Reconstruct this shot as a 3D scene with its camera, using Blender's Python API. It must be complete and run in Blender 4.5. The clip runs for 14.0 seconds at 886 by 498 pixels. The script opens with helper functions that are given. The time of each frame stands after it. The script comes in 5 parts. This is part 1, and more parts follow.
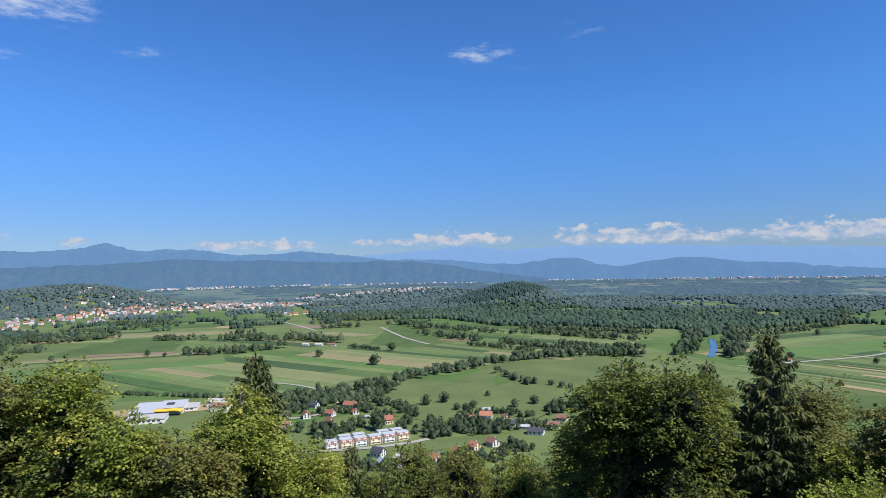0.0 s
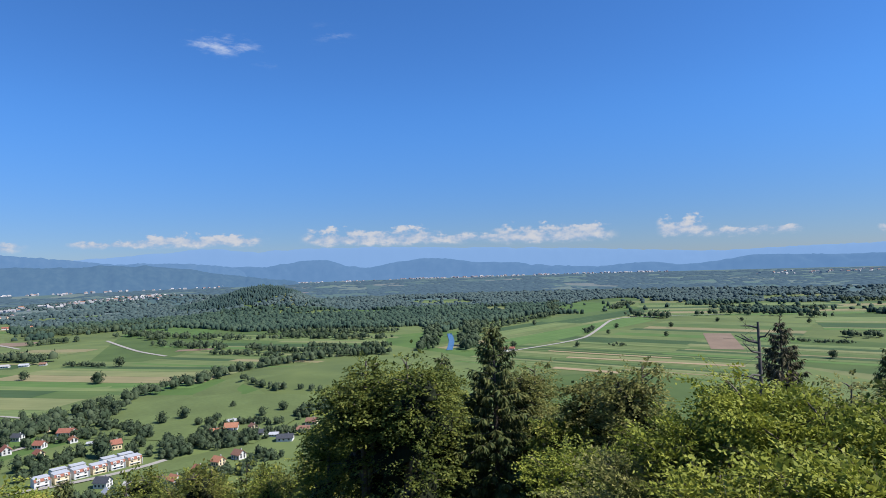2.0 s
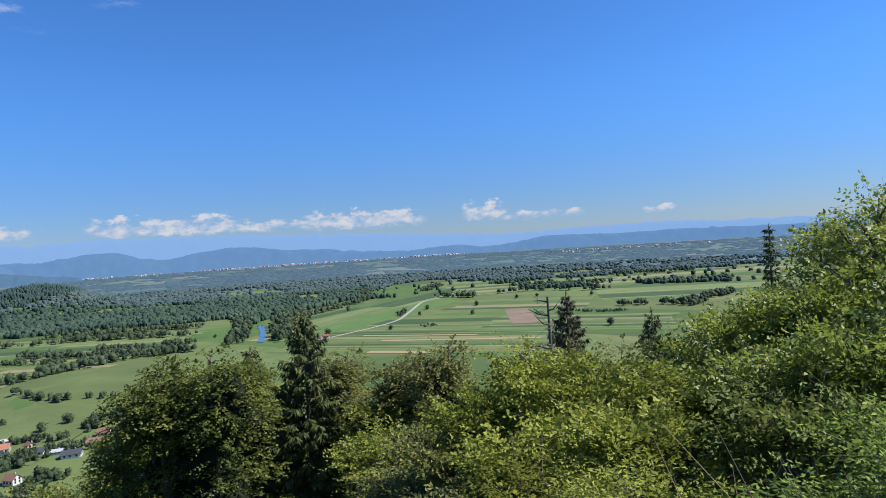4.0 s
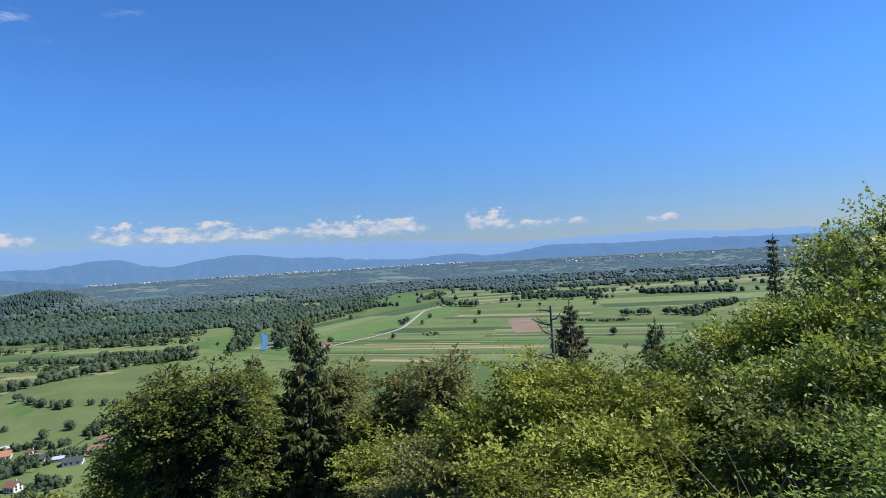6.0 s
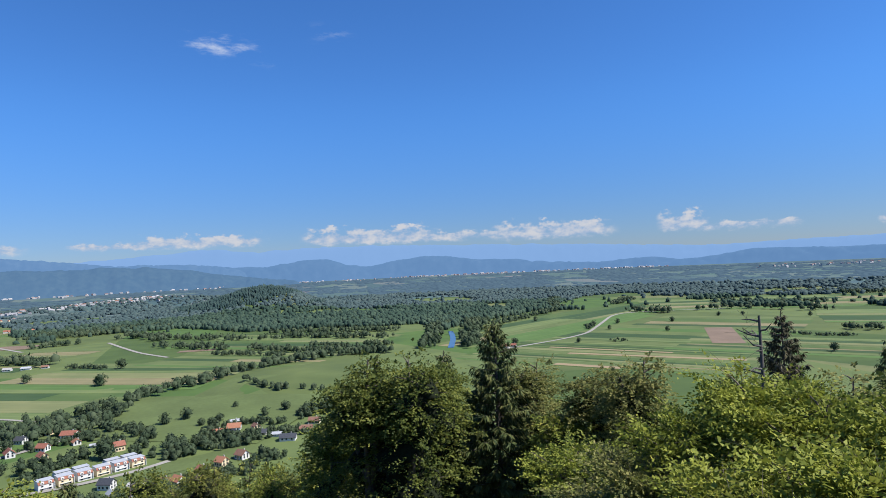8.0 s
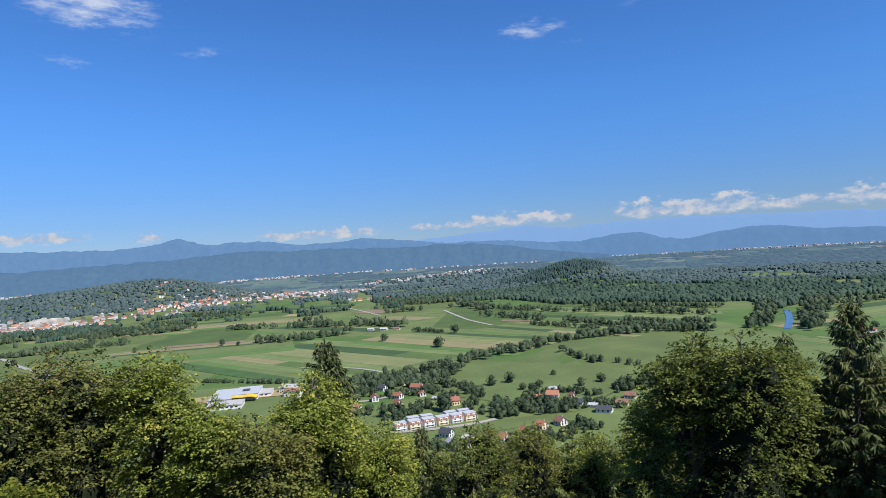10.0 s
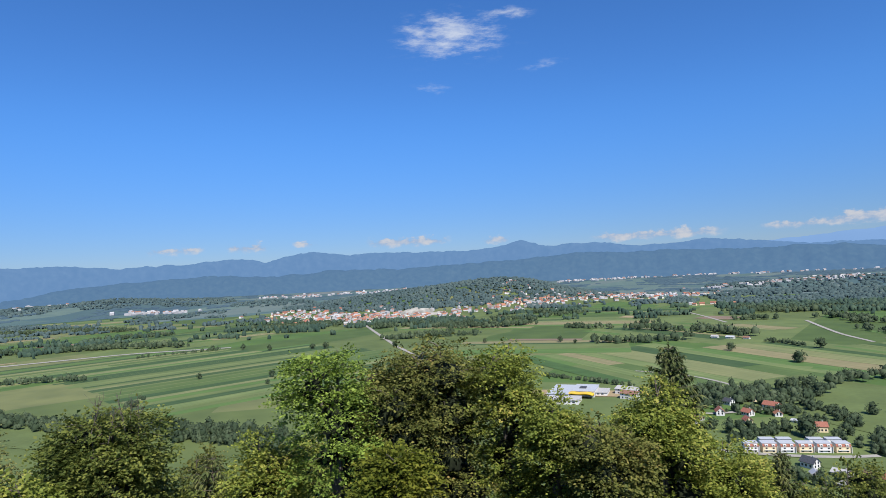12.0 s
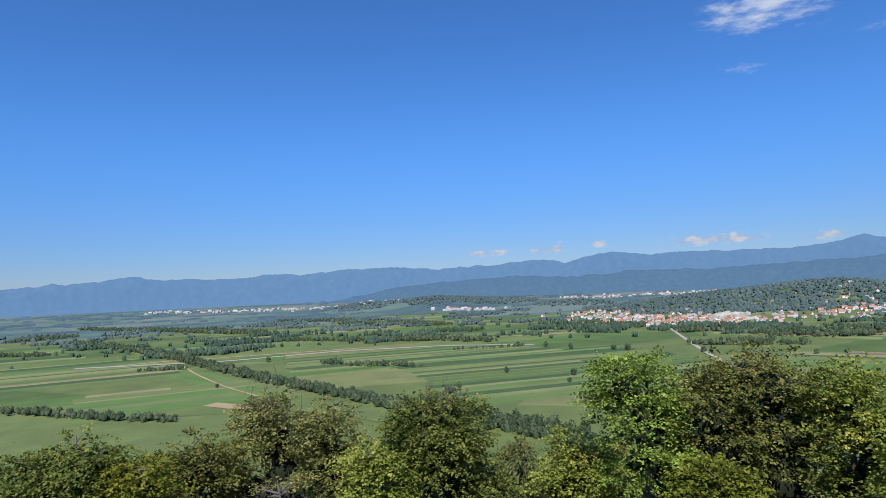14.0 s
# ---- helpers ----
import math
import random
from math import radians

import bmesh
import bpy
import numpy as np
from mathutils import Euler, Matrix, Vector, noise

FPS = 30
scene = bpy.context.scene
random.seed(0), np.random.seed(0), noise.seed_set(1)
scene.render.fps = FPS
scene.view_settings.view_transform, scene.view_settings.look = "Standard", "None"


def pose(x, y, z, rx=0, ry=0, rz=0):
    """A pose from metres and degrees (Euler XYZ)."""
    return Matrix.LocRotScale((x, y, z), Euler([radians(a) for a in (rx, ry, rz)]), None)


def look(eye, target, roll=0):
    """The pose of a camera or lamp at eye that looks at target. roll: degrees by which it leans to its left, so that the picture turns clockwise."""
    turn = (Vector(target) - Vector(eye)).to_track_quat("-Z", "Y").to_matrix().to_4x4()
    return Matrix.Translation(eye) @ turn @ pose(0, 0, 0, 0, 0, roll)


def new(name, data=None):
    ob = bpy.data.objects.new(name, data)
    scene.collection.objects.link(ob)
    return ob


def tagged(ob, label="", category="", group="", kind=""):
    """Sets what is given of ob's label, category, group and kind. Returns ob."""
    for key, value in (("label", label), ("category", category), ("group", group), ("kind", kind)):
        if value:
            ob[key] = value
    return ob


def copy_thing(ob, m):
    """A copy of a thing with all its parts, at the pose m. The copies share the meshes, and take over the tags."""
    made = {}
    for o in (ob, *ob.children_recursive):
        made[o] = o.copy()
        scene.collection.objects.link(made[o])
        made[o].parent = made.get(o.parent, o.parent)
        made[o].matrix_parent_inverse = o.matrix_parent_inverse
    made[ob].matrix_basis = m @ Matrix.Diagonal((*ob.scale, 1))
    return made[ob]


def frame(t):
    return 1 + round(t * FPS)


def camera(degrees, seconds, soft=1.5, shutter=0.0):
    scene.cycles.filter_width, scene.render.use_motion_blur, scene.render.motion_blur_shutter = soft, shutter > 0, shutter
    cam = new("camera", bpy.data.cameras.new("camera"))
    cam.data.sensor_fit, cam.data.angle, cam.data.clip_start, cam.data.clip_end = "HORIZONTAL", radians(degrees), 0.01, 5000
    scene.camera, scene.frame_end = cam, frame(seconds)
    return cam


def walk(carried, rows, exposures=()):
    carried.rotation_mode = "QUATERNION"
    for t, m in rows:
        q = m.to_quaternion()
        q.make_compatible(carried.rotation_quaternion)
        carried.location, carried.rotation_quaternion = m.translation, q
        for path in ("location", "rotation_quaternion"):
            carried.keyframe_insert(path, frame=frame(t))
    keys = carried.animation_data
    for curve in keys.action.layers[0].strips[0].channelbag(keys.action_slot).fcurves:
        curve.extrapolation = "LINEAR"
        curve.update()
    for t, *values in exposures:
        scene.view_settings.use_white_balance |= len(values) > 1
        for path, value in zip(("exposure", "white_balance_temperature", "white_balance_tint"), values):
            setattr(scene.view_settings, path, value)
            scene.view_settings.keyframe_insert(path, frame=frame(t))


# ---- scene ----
# ---- camera and its walk: it turns at arm's length round one spot on a hilltop ----
cam = camera(70.4, 14.0, soft=0.5)
EYE, TILT, LEAN, ARM = 120.0, 1.96, 0.91, 0.4
ROWS = [  # seconds, turn to the left, pitch, roll
    (0.0, 0.0, 0.0, 0.0), (0.5, -4.01, 0.46, -0.23), (1.0, -9.29, 0.73, -0.4), (1.5, -15.72, 0.73, 0.07),
    (2.0, -22.57, 0.17, 0.26), (2.5, -28.32, -0.31, -0.19), (3.0, -33.03, -0.69, -0.01), (3.5, -36.89, -1.15, 1.0),
    (3.7, -38.05, -1.28, 1.33), (4.75, -41.6, -1.35, 1.85), (5.8, -40.01, -0.85, 1.56), (6.0, -39.33, -0.57, 1.38),
    (6.5, -36.62, 0.05, 0.9), (7.0, -32.65, 0.32, 0.68), (7.2, -30.96, 0.3, 0.68), (8.25, -19.2, -0.2, 1.2),
    (9.3, -4.76, -0.87, 1.96), (9.5, -1.91, -1.06, 2.08), (10.0, 5.35, -1.53, 2.68), (10.5, 12.62, -1.7, 2.91),
    (11.0, 19.92, -1.34, 3.08), (11.5, 27.49, -0.62, 2.93), (12.0, 35.34, 0.05, 3.05), (12.5, 42.18, 0.53, 3.66),
    (13.0, 48.62, 1.08, 4.24), (13.5, 55.26, 1.43, 4.29), (14.0, 62.18, 1.64, 3.66),
]
walk(cam, [(t, pose(0, 0, EYE, TILT, LEAN) @ pose(-ARM * math.sin(radians(yaw)), ARM * math.cos(radians(yaw)), 0, 90 + pitch, roll, yaw))
           for t, yaw, pitch, roll in ROWS],
     exposures=[(0.0, 0.5), (2.0, 0.5), (3.5, 0.58), (6.0, 0.6), (7.2, 0.52), (9.5, 0.5), (11.0, 0.44), (14.0, 0.44)])

# ---- world, sun, exposure ----
SUN_AZ, SUN_EL = 126.0, 50.0
sun = new("sun", bpy.data.lights.new("sun", "SUN"))
sun.data.energy, sun.data.angle, sun.data.color = 5.0, radians(0.6), (1.0, 0.965, 0.93)
sun.matrix_world = look((0, 0, 400), (-math.sin(radians(SUN_AZ)) * math.cos(radians(SUN_EL)) , -math.cos(radians(SUN_AZ)) * math.cos(radians(SUN_EL)), 400 - math.sin(radians(SUN_EL))))

world = bpy.data.worlds.new("sky")
scene.world = world
world.use_nodes = True
wt = world.node_tree
wt.nodes.clear()


def wn(kind, **kw):
    n = wt.nodes.new(kind)
    for k, v in kw.items():
        n.inputs[k].default_value = v
    return n


def wmath(op, a, b=None, clamp=False):
    n = wt.nodes.new("ShaderNodeMath")
    n.operation, n.use_clamp = op, clamp
    for i, v in enumerate((a, b)):
        if v is None:
            continue
        if isinstance(v, (int, float)):
            n.inputs[i].default_value = v
        else:
            wt.links.new(v, n.inputs[i])
    return n.outputs[0]


def wramp(value, lo, hi):
    n = wt.nodes.new("ShaderNodeMapRange")
    n.interpolation_type = "SMOOTHSTEP"
    wt.links.new(value, n.inputs["Value"])
    n.inputs["From Min"].default_value, n.inputs["From Max"].default_value = lo, hi
    return n.outputs["Result"]


sky = wt.nodes.new("ShaderNodeTexSky")
sky.sky_type, sky.sun_disc = "NISHITA", False
sky.sun_elevation, sky.sun_rotation = radians(SUN_EL), radians(SUN_AZ)
sky.altitude, sky.air_density, sky.dust_density, sky.ozone_density = 400, 1.0, 0.05, 4.0
coord = wt.nodes.new("ShaderNodeTexCoord")
sep = wt.nodes.new("ShaderNodeSeparateXYZ")
wt.links.new(coord.outputs["Generated"], sep.inputs[0])
azim = wmath("MULTIPLY", wmath("ARCTAN2", sep.outputs[0], sep.outputs[1]), 57.2958)
elev = wmath("MULTIPLY", wmath("ARCSINE", sep.outputs[2]), 57.2958)
flat = wt.nodes.new("ShaderNodeCombineXYZ")
wt.links.new(azim, flat.inputs[0])
wt.links.new(elev, flat.inputs[1])


def cloud_noise(sx, sy, scale, detail, rough, seed, twist=0.0):
    m = wt.nodes.new("ShaderNodeMapping")
    m.inputs["Scale"].default_value, m.inputs["Location"].default_value = (sx, sy, 1), (seed, seed * 0.7, 0)
    m.inputs["Rotation"].default_value = (0, 0, radians(twist))
    wt.links.new(flat.outputs[0], m.inputs[0])
    n = wn("ShaderNodeTexNoise", Scale=scale, Detail=detail, Roughness=rough)
    wt.links.new(m.outputs[0], n.inputs["Vector"])
    return n.outputs["Fac"]


def bell(value, middle, half, core=0.25):
    return wmath("SUBTRACT", 1.0, wramp(wmath("ABSOLUTE", wmath("SUBTRACT", value, middle)), half * core, half))


# fair-weather cumulus low over the far mountains: middle azimuth, half width, base, top (degrees)
CUMULUS = [(-16.5, 5.0, 2.1, 3.0), (-30.5, 1.2, 2.5, 3.1), (-4.5, 3.6, 2.3, 2.95), (1.5, 5.0, 2.35, 3.5), (16.2, 5.6, 2.2, 3.85), (25.5, 6.4, 2.2, 3.0), (21.0, 4.0, 2.2, 3.2), (12.4, 2.2, 2.3, 3.2),
           (32.6, 5.0, 1.9, 3.75), (43.6, 1.9, 2.0, 3.75), (48.2, 4.2, 1.9, 2.6), (58.8, 1.3, 1.7, 2.3), (-38.5, 3.5, 2.6, 3.5), (-52.6, 1.6, 2.6, 3.35), (-47.5, 1.2, 2.9, 3.35), (-58.5, 2.2, 2.6, 3.1)]
puff = cloud_noise(1.0, 1.7, 0.75, 9.0, 0.6, 3.1)
cum = None
for a0, half, base, top in CUMULUS:
    side = bell(azim, a0, half * 1.35, 0.5)
    floor = wramp(wmath("ADD", elev, wmath("MULTIPLY", wmath("SUBTRACT", puff, 0.5), 0.9)), base - 0.35, base + 0.5)
    roof = wramp(wmath("SUBTRACT", elev, wmath("MULTIPLY", wmath("SUBTRACT", puff, 0.5), (top - base) * 2.2)), top + 0.12, base + (top - base) * 0.45)
    one = wmath("MULTIPLY", wmath("MULTIPLY", side, floor), roof)
    cum = one if cum is None else wmath("MAXIMUM", cum, one)
cum = wramp(wmath("MULTIPLY", cum, wmath("ADD", 0.35, wmath("MULTIPLY", puff, 1.3))), 0.14, 1.0)
# thin ice cloud high up
CIRRUS = [(-33.6, 6.4, 20.9, 2.4, 1.0), (-28.5, 3.0, 22.3, 0.8, 0.7), (-25.8, 4.0, 17.9, 0.7, 0.4), (-35.6, 2.6, 16.4, 0.8, 0.5), (3.6, 4.2, 19.2, 1.1, 0.7), (13.2, 2.6, 20.6, 1.1, 0.4), (7.5, 2.0, 18.0, 0.6, 0.35)]
wisp = cloud_noise(0.55, 1.9, 0.6, 9.0, 0.66, 9.3, 18)
cir = None
for a0, half, e0, tall, weight in CIRRUS:
    one = wmath("MULTIPLY", wmath("MULTIPLY", bell(azim, a0, half * 1.3, 0.0), bell(elev, e0, tall * 1.4, 0.0)), weight)
    cir = one if cir is None else wmath("MAXIMUM", cir, one)
cir = wmath("MULTIPLY", wmath("MULTIPLY", wramp(wmath("ADD", wisp, wmath("MULTIPLY", cir, 0.3)), 0.56, 0.98), wramp(cir, 0.0, 0.6)), 0.75)
clear = wt.nodes.new("ShaderNodeMixRGB")  # clear mountain air: less red, more blue than the plain sky model
clear.blend_type, clear.inputs[0].default_value, clear.inputs[2].default_value = "MULTIPLY", 1.0, (1, 1, 1, 1)
wt.links.new(sky.outputs[0], clear.inputs[1])
height = wt.nodes.new("ShaderNodeMixRGB")
height.inputs[1].default_value, height.inputs[2].default_value = (0.555, 0.70, 1.08, 1), (0.62, 1.17, 1.84, 1)
wt.links.new(wramp(elev, -1.0, 15.0), height.inputs[0])
wt.links.new(height.outputs[0], clear.inputs[2])
mix1 = wt.nodes.new("ShaderNodeMixRGB")
mix1.inputs[2].default_value = (9.0, 9.6, 10.5, 1)
wt.links.new(cir, mix1.inputs[0])
wt.links.new(clear.outputs[0], mix1.inputs[1])
shade = wt.nodes.new("ShaderNodeMixRGB")
shade.inputs[1].default_value, shade.inputs[2].default_value = (4.0, 5.4, 7.8, 1), (7.6, 7.7, 8.2, 1)
wt.links.new(wramp(puff, 0.36, 0.66), shade.inputs[0])
mix2 = wt.nodes.new("ShaderNodeMixRGB")
wt.links.new(wmath("MULTIPLY", cum, 0.9), mix2.inputs[0])
wt.links.new(mix1.outputs[0], mix2.inputs[1])
wt.links.new(shade.outputs[0], mix2.inputs[2])
back = wn("ShaderNodeBackground", Strength=0.06)
wt.links.new(mix2.outputs[0], back.inputs["Color"])
wout = wt.nodes.new("ShaderNodeOutputWorld")
wt.links.new(back.outputs[0], wout.inputs["Surface"])

# ---- materials ----
def material(name, rough=0.9):
    m = bpy.data.materials.new(name)
    m.use_nodes = True
    b = m.node_tree.nodes["Principled BSDF"]
    b.inputs["Roughness"].default_value = rough
    b.inputs["Specular IOR Level"].default_value = 0.25
    return m, m.node_tree, b


def ramp_node(t, stops, constant=False):
    r = t.nodes.new("ShaderNodeValToRGB")
    if constant:
        r.color_ramp.interpolation = "CONSTANT"
    els = r.color_ramp.elements
    while len(els) < len(stops):
        els.new(0.5)
    for e, (p, c) in zip(els, stops):
        e.position, e.color = p, (*c, 1)
    return r


def noise_node(t, scale, detail=4, vector=None, stretch=None):
    n = t.nodes.new("ShaderNodeTexNoise")
    n.inputs["Scale"].default_value, n.inputs["Detail"].default_value = scale, detail
    src = vector or t.nodes.new("ShaderNodeTexCoord").outputs["Object"]
    if stretch:
        m = t.nodes.new("ShaderNodeMapping")
        m.inputs["Scale"].default_value = stretch
        t.links.new(src, m.inputs[0])
        src = m.outputs[0]
    t.links.new(src, n.inputs["Vector"])
    return n


def times(t, a, b, amount=1.0):
    m = t.nodes.new("ShaderNodeMixRGB")
    m.blend_type = "MULTIPLY"
    m.inputs[0].default_value = amount
    t.links.new(a, m.inputs[1])
    t.links.new(b, m.inputs[2])
    return m.outputs[0]


def plain(name, colour, rough=0.85, vary=0.25, scale=0.6, metal=0.0):
    m, t, b = material(name, rough)
    n = noise_node(t, scale, 6)
    r = ramp_node(t, [(0.25, tuple(c * (1 - vary) for c in colour)), (0.75, tuple(min(1, c * (1 + vary)) for c in colour))])
    t.links.new(n.outputs["Fac"], r.inputs[0])
    fine = noise_node(t, scale * 14, 3)
    f = ramp_node(t, [(0.3, (0.86, 0.86, 0.86)), (0.7, (1, 1, 1))])
    t.links.new(fine.outputs["Fac"], f.inputs[0])
    t.links.new(times(t, r.outputs[0], f.outputs[0]), b.inputs["Base Color"])
    b.inputs["Metallic"].default_value = metal
    bump = t.nodes.new("ShaderNodeBump")
    bump.inputs["Strength"].default_value = 0.25
    t.links.new(fine.outputs["Fac"], bump.inputs["Height"])
    t.links.new(bump.outputs[0], b.inputs["Normal"])
    return m


def leafy(name, stops, through_light=0.3, big=0.25, rough=0.7, gloss=0.12):
    """Leaves: colour varies from leaf to leaf and from bough to bough; light passes through them."""
    m, t, b = material(name, rough)
    b.inputs["Specular IOR Level"].default_value = gloss
    g = t.nodes.new("ShaderNodeNewGeometry")
    r = ramp_node(t, stops)
    n = noise_node(t, big, 3)
    add = t.nodes.new("ShaderNodeMath")
    add.operation = "MULTIPLY_ADD"
    t.links.new(g.outputs["Random Per Island"], add.inputs[0])
    add.inputs[1].default_value = 0.55
    half = t.nodes.new("ShaderNodeMath")
    half.operation = "MULTIPLY_ADD"
    t.links.new(n.outputs["Fac"], half.inputs[0])
    half.inputs[1].default_value, half.inputs[2].default_value = 1.1, -0.32
    t.links.new(half.outputs[0], add.inputs[2])
    t.links.new(add.outputs[0], r.inputs[0])
    t.links.new(r.outputs[0], b.inputs["Base Color"])
    if through_light:
        tr = t.nodes.new("ShaderNodeBsdfTranslucent")
        t.links.new(r.outputs[0], tr.inputs["Color"])
        mix = t.nodes.new("ShaderNodeMixShader")
        mix.inputs[0].default_value = through_light
        t.links.new(b.outputs[0], mix.inputs[1])
        t.links.new(tr.outputs[0], mix.inputs[2])
        t.links.new(mix.outputs[0], t.nodes["Material Output"].inputs["Surface"])
    return m


def distant(name, stops, haze_glow, strength, scale):
    """Far ridges and woods, a backdrop of the distance; its kilometres of haze are painted as emission."""
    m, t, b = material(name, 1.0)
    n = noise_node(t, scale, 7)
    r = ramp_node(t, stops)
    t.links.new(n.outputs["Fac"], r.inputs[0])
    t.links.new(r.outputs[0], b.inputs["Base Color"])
    b.inputs["Emission Color"].default_value = (*haze_glow, 1)
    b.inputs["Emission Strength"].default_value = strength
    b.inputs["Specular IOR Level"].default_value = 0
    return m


def patchwork(name, cell, stops, stretch):
    """Meadow land in patches, each mown at its own time, with fine grass streaks."""
    m, t, b = material(name, 0.95)
    co = t.nodes.new("ShaderNodeTexCoord").outputs["Object"]
    mp = t.nodes.new("ShaderNodeMapping")
    mp.inputs["Scale"].default_value, mp.inputs["Rotation"].default_value = stretch, (0, 0, radians(35))
    t.links.new(co, mp.inputs[0])
    v = t.nodes.new("ShaderNodeTexVoronoi")
    v.inputs["Scale"].default_value = cell
    t.links.new(mp.outputs[0], v.inputs["Vector"])
    bw = t.nodes.new("ShaderNodeSeparateColor")
    t.links.new(v.outputs["Color"], bw.inputs[0])
    r = ramp_node(t, stops, True)
    t.links.new(bw.outputs[0], r.inputs[0])
    n = noise_node(t, 0.02, 8, co)
    f = ramp_node(t, [(0.3, (0.78, 0.82, 0.8)), (0.7, (1.15, 1.12, 1.05))])
    t.links.new(n.outputs["Fac"], f.inputs[0])
    t.links.new(times(t, r.outputs[0], f.outputs[0]), b.inputs["Base Color"])
    return m


GREENS = [(0.0, (0.082, 0.125, 0.041)), (0.16, (0.138, 0.178, 0.068)), (0.32, (0.048, 0.085, 0.033)), (0.46, (0.175, 0.188, 0.085)), (0.58, (0.089, 0.152, 0.044)), (0.65, (0.046, 0.085, 0.032)), (0.74, (0.119, 0.153, 0.057)), (0.945, (0.216, 0.19, 0.103)), (0.988, (0.308, 0.208, 0.136))]
MAT_LAND = patchwork("meadow_land", 0.006, [(p, (c[0] * 0.8, c[1] * 0.82, c[2] * 0.72)) for p, c in GREENS[:-2] if c[1] > 0.1], (1.0, 0.4, 1))

# Patch colours dimmed and shifted to blue to imitate haze over the far plain.
MAT_FARLAND = patchwork("hazed_far_meadow", 0.006, [(p, (c[0] * 0.4 + 0.004, c[1] * 0.42 + 0.006, c[2] * 0.5 + 0.008)) for p, c in GREENS], (1.0, 0.4, 1))


far_bsdf = MAT_FARLAND.node_tree.nodes["Principled BSDF"]  # a backdrop kilometres off; blue emission paints the haze of distance over it
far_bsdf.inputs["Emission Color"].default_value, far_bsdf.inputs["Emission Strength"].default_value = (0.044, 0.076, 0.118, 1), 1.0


def field_material(name, stops):
    m, t, b = material(name, 0.95)
    g = t.nodes.new("ShaderNodeNewGeometry")
    r = ramp_node(t, stops, True)
    t.links.new(g.outputs["Random Per Island"], r.inputs[0])
    streak = noise_node(t, 0.12, 5, stretch=(0.06, 1.6, 1))
    f = ramp_node(t, [(0.3, (0.8, 0.83, 0.8)), (0.7, (1.14, 1.12, 1.1))])
    t.links.new(streak.outputs["Fac"], f.inputs[0])
    blot = noise_node(t, 0.02, 5)
    f2 = ramp_node(t, [(0.35, (0.85, 0.9, 0.82)), (0.7, (1.1, 1.06, 1.0))])
    t.links.new(blot.outputs["Fac"], f2.inputs[0])
    t.links.new(times(t, times(t, r.outputs[0], f.outputs[0]), f2.outputs[0]), b.inputs["Base Color"])
    return m


MAT_FIELD = field_material("strip_field", GREENS)
MAT_GRASS = plain("mown_meadow", (0.104, 0.138, 0.045), 0.95, 0.2, 0.02)
MAT_CORN = plain("maize", (0.055, 0.105, 0.03), 0.9, 0.2, 0.05)
MAT_TAN = plain("stubble", (0.3, 0.23, 0.13), 0.95, 0.16, 0.03)
MAT_SOIL = plain("bare_soil", (0.2, 0.145, 0.1), 0.95, 0.15, 0.03)
MAT_TRACK = plain("gravel_track", (0.31, 0.29, 0.25), 0.95, 0.12, 0.05)
MAT_WATER = plain("river_water", (0.05, 0.1, 0.17), 0.1, 0.1, 0.02)
MAT_ROCK = plain("pale_quarry_rock", (0.3, 0.285, 0.245), 0.95, 0.45, 0.06)
MAT_SLOPE = plain("forest_floor", (0.06, 0.075, 0.03), 0.95, 0.3, 0.3)
MAT_HEDGE = leafy("hedge_leaves", [(0.1, (0.028, 0.044, 0.023)), (0.5, (0.045, 0.066, 0.034)), (0.9, (0.082, 0.105, 0.056))], 0.0, 0.03, 0.8)
# Woods further off get bluer, paler leaf colours that stand in for haze.
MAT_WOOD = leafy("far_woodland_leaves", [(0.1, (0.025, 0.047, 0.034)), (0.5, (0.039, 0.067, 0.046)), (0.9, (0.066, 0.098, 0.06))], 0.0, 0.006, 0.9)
MAT_SPRUCE_WOOD = leafy("haze_tinted_spruce_needles", [(0.1, (0.023, 0.046, 0.043)), (0.5, (0.035, 0.062, 0.057)), (0.9, (0.059, 0.089, 0.073))], 0.0, 0.006, 0.9)
MAT_MID_WOOD = leafy("haze_tinted_woodland", [(0.1, (0.042, 0.068, 0.068)), (0.5, (0.057, 0.087, 0.084)), (0.9, (0.082, 0.112, 0.1))], 0.0, 0.006, 0.9)
MAT_BARK = plain("bark", (0.12, 0.1, 0.08), 0.95, 0.35, 4.0)
MAT_DEAD = plain("weathered_dead_wood", (0.11, 0.1, 0.09), 0.9, 0.3, 4.0)
# Ridge colours stay dark; the blue emission is painted haze.
MAT_RIDGE1 = distant("hazed_forested_ridge", [(0.3, (0.013, 0.022, 0.021)), (0.5, (0.018, 0.028, 0.025)), (0.75, (0.026, 0.037, 0.031))], (0.058, 0.12, 0.232), 1.0, 0.03)
MAT_RIDGE2 = distant("hazed_blue_ridge", [(0.3, (0.014, 0.022, 0.024)), (0.5, (0.019, 0.027, 0.029)), (0.75, (0.027, 0.036, 0.036))], (0.082, 0.168, 0.33), 1.0, 0.025)
MAT_RIDGE_PALE = distant("hazed_pale_ridge", [(0.35, (0.009, 0.015, 0.018)), (0.7, (0.018, 0.025, 0.028))], (0.085, 0.172, 0.33), 1.0, 0.02)
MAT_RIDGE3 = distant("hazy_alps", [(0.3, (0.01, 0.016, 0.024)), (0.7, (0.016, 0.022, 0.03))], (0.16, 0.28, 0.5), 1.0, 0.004)
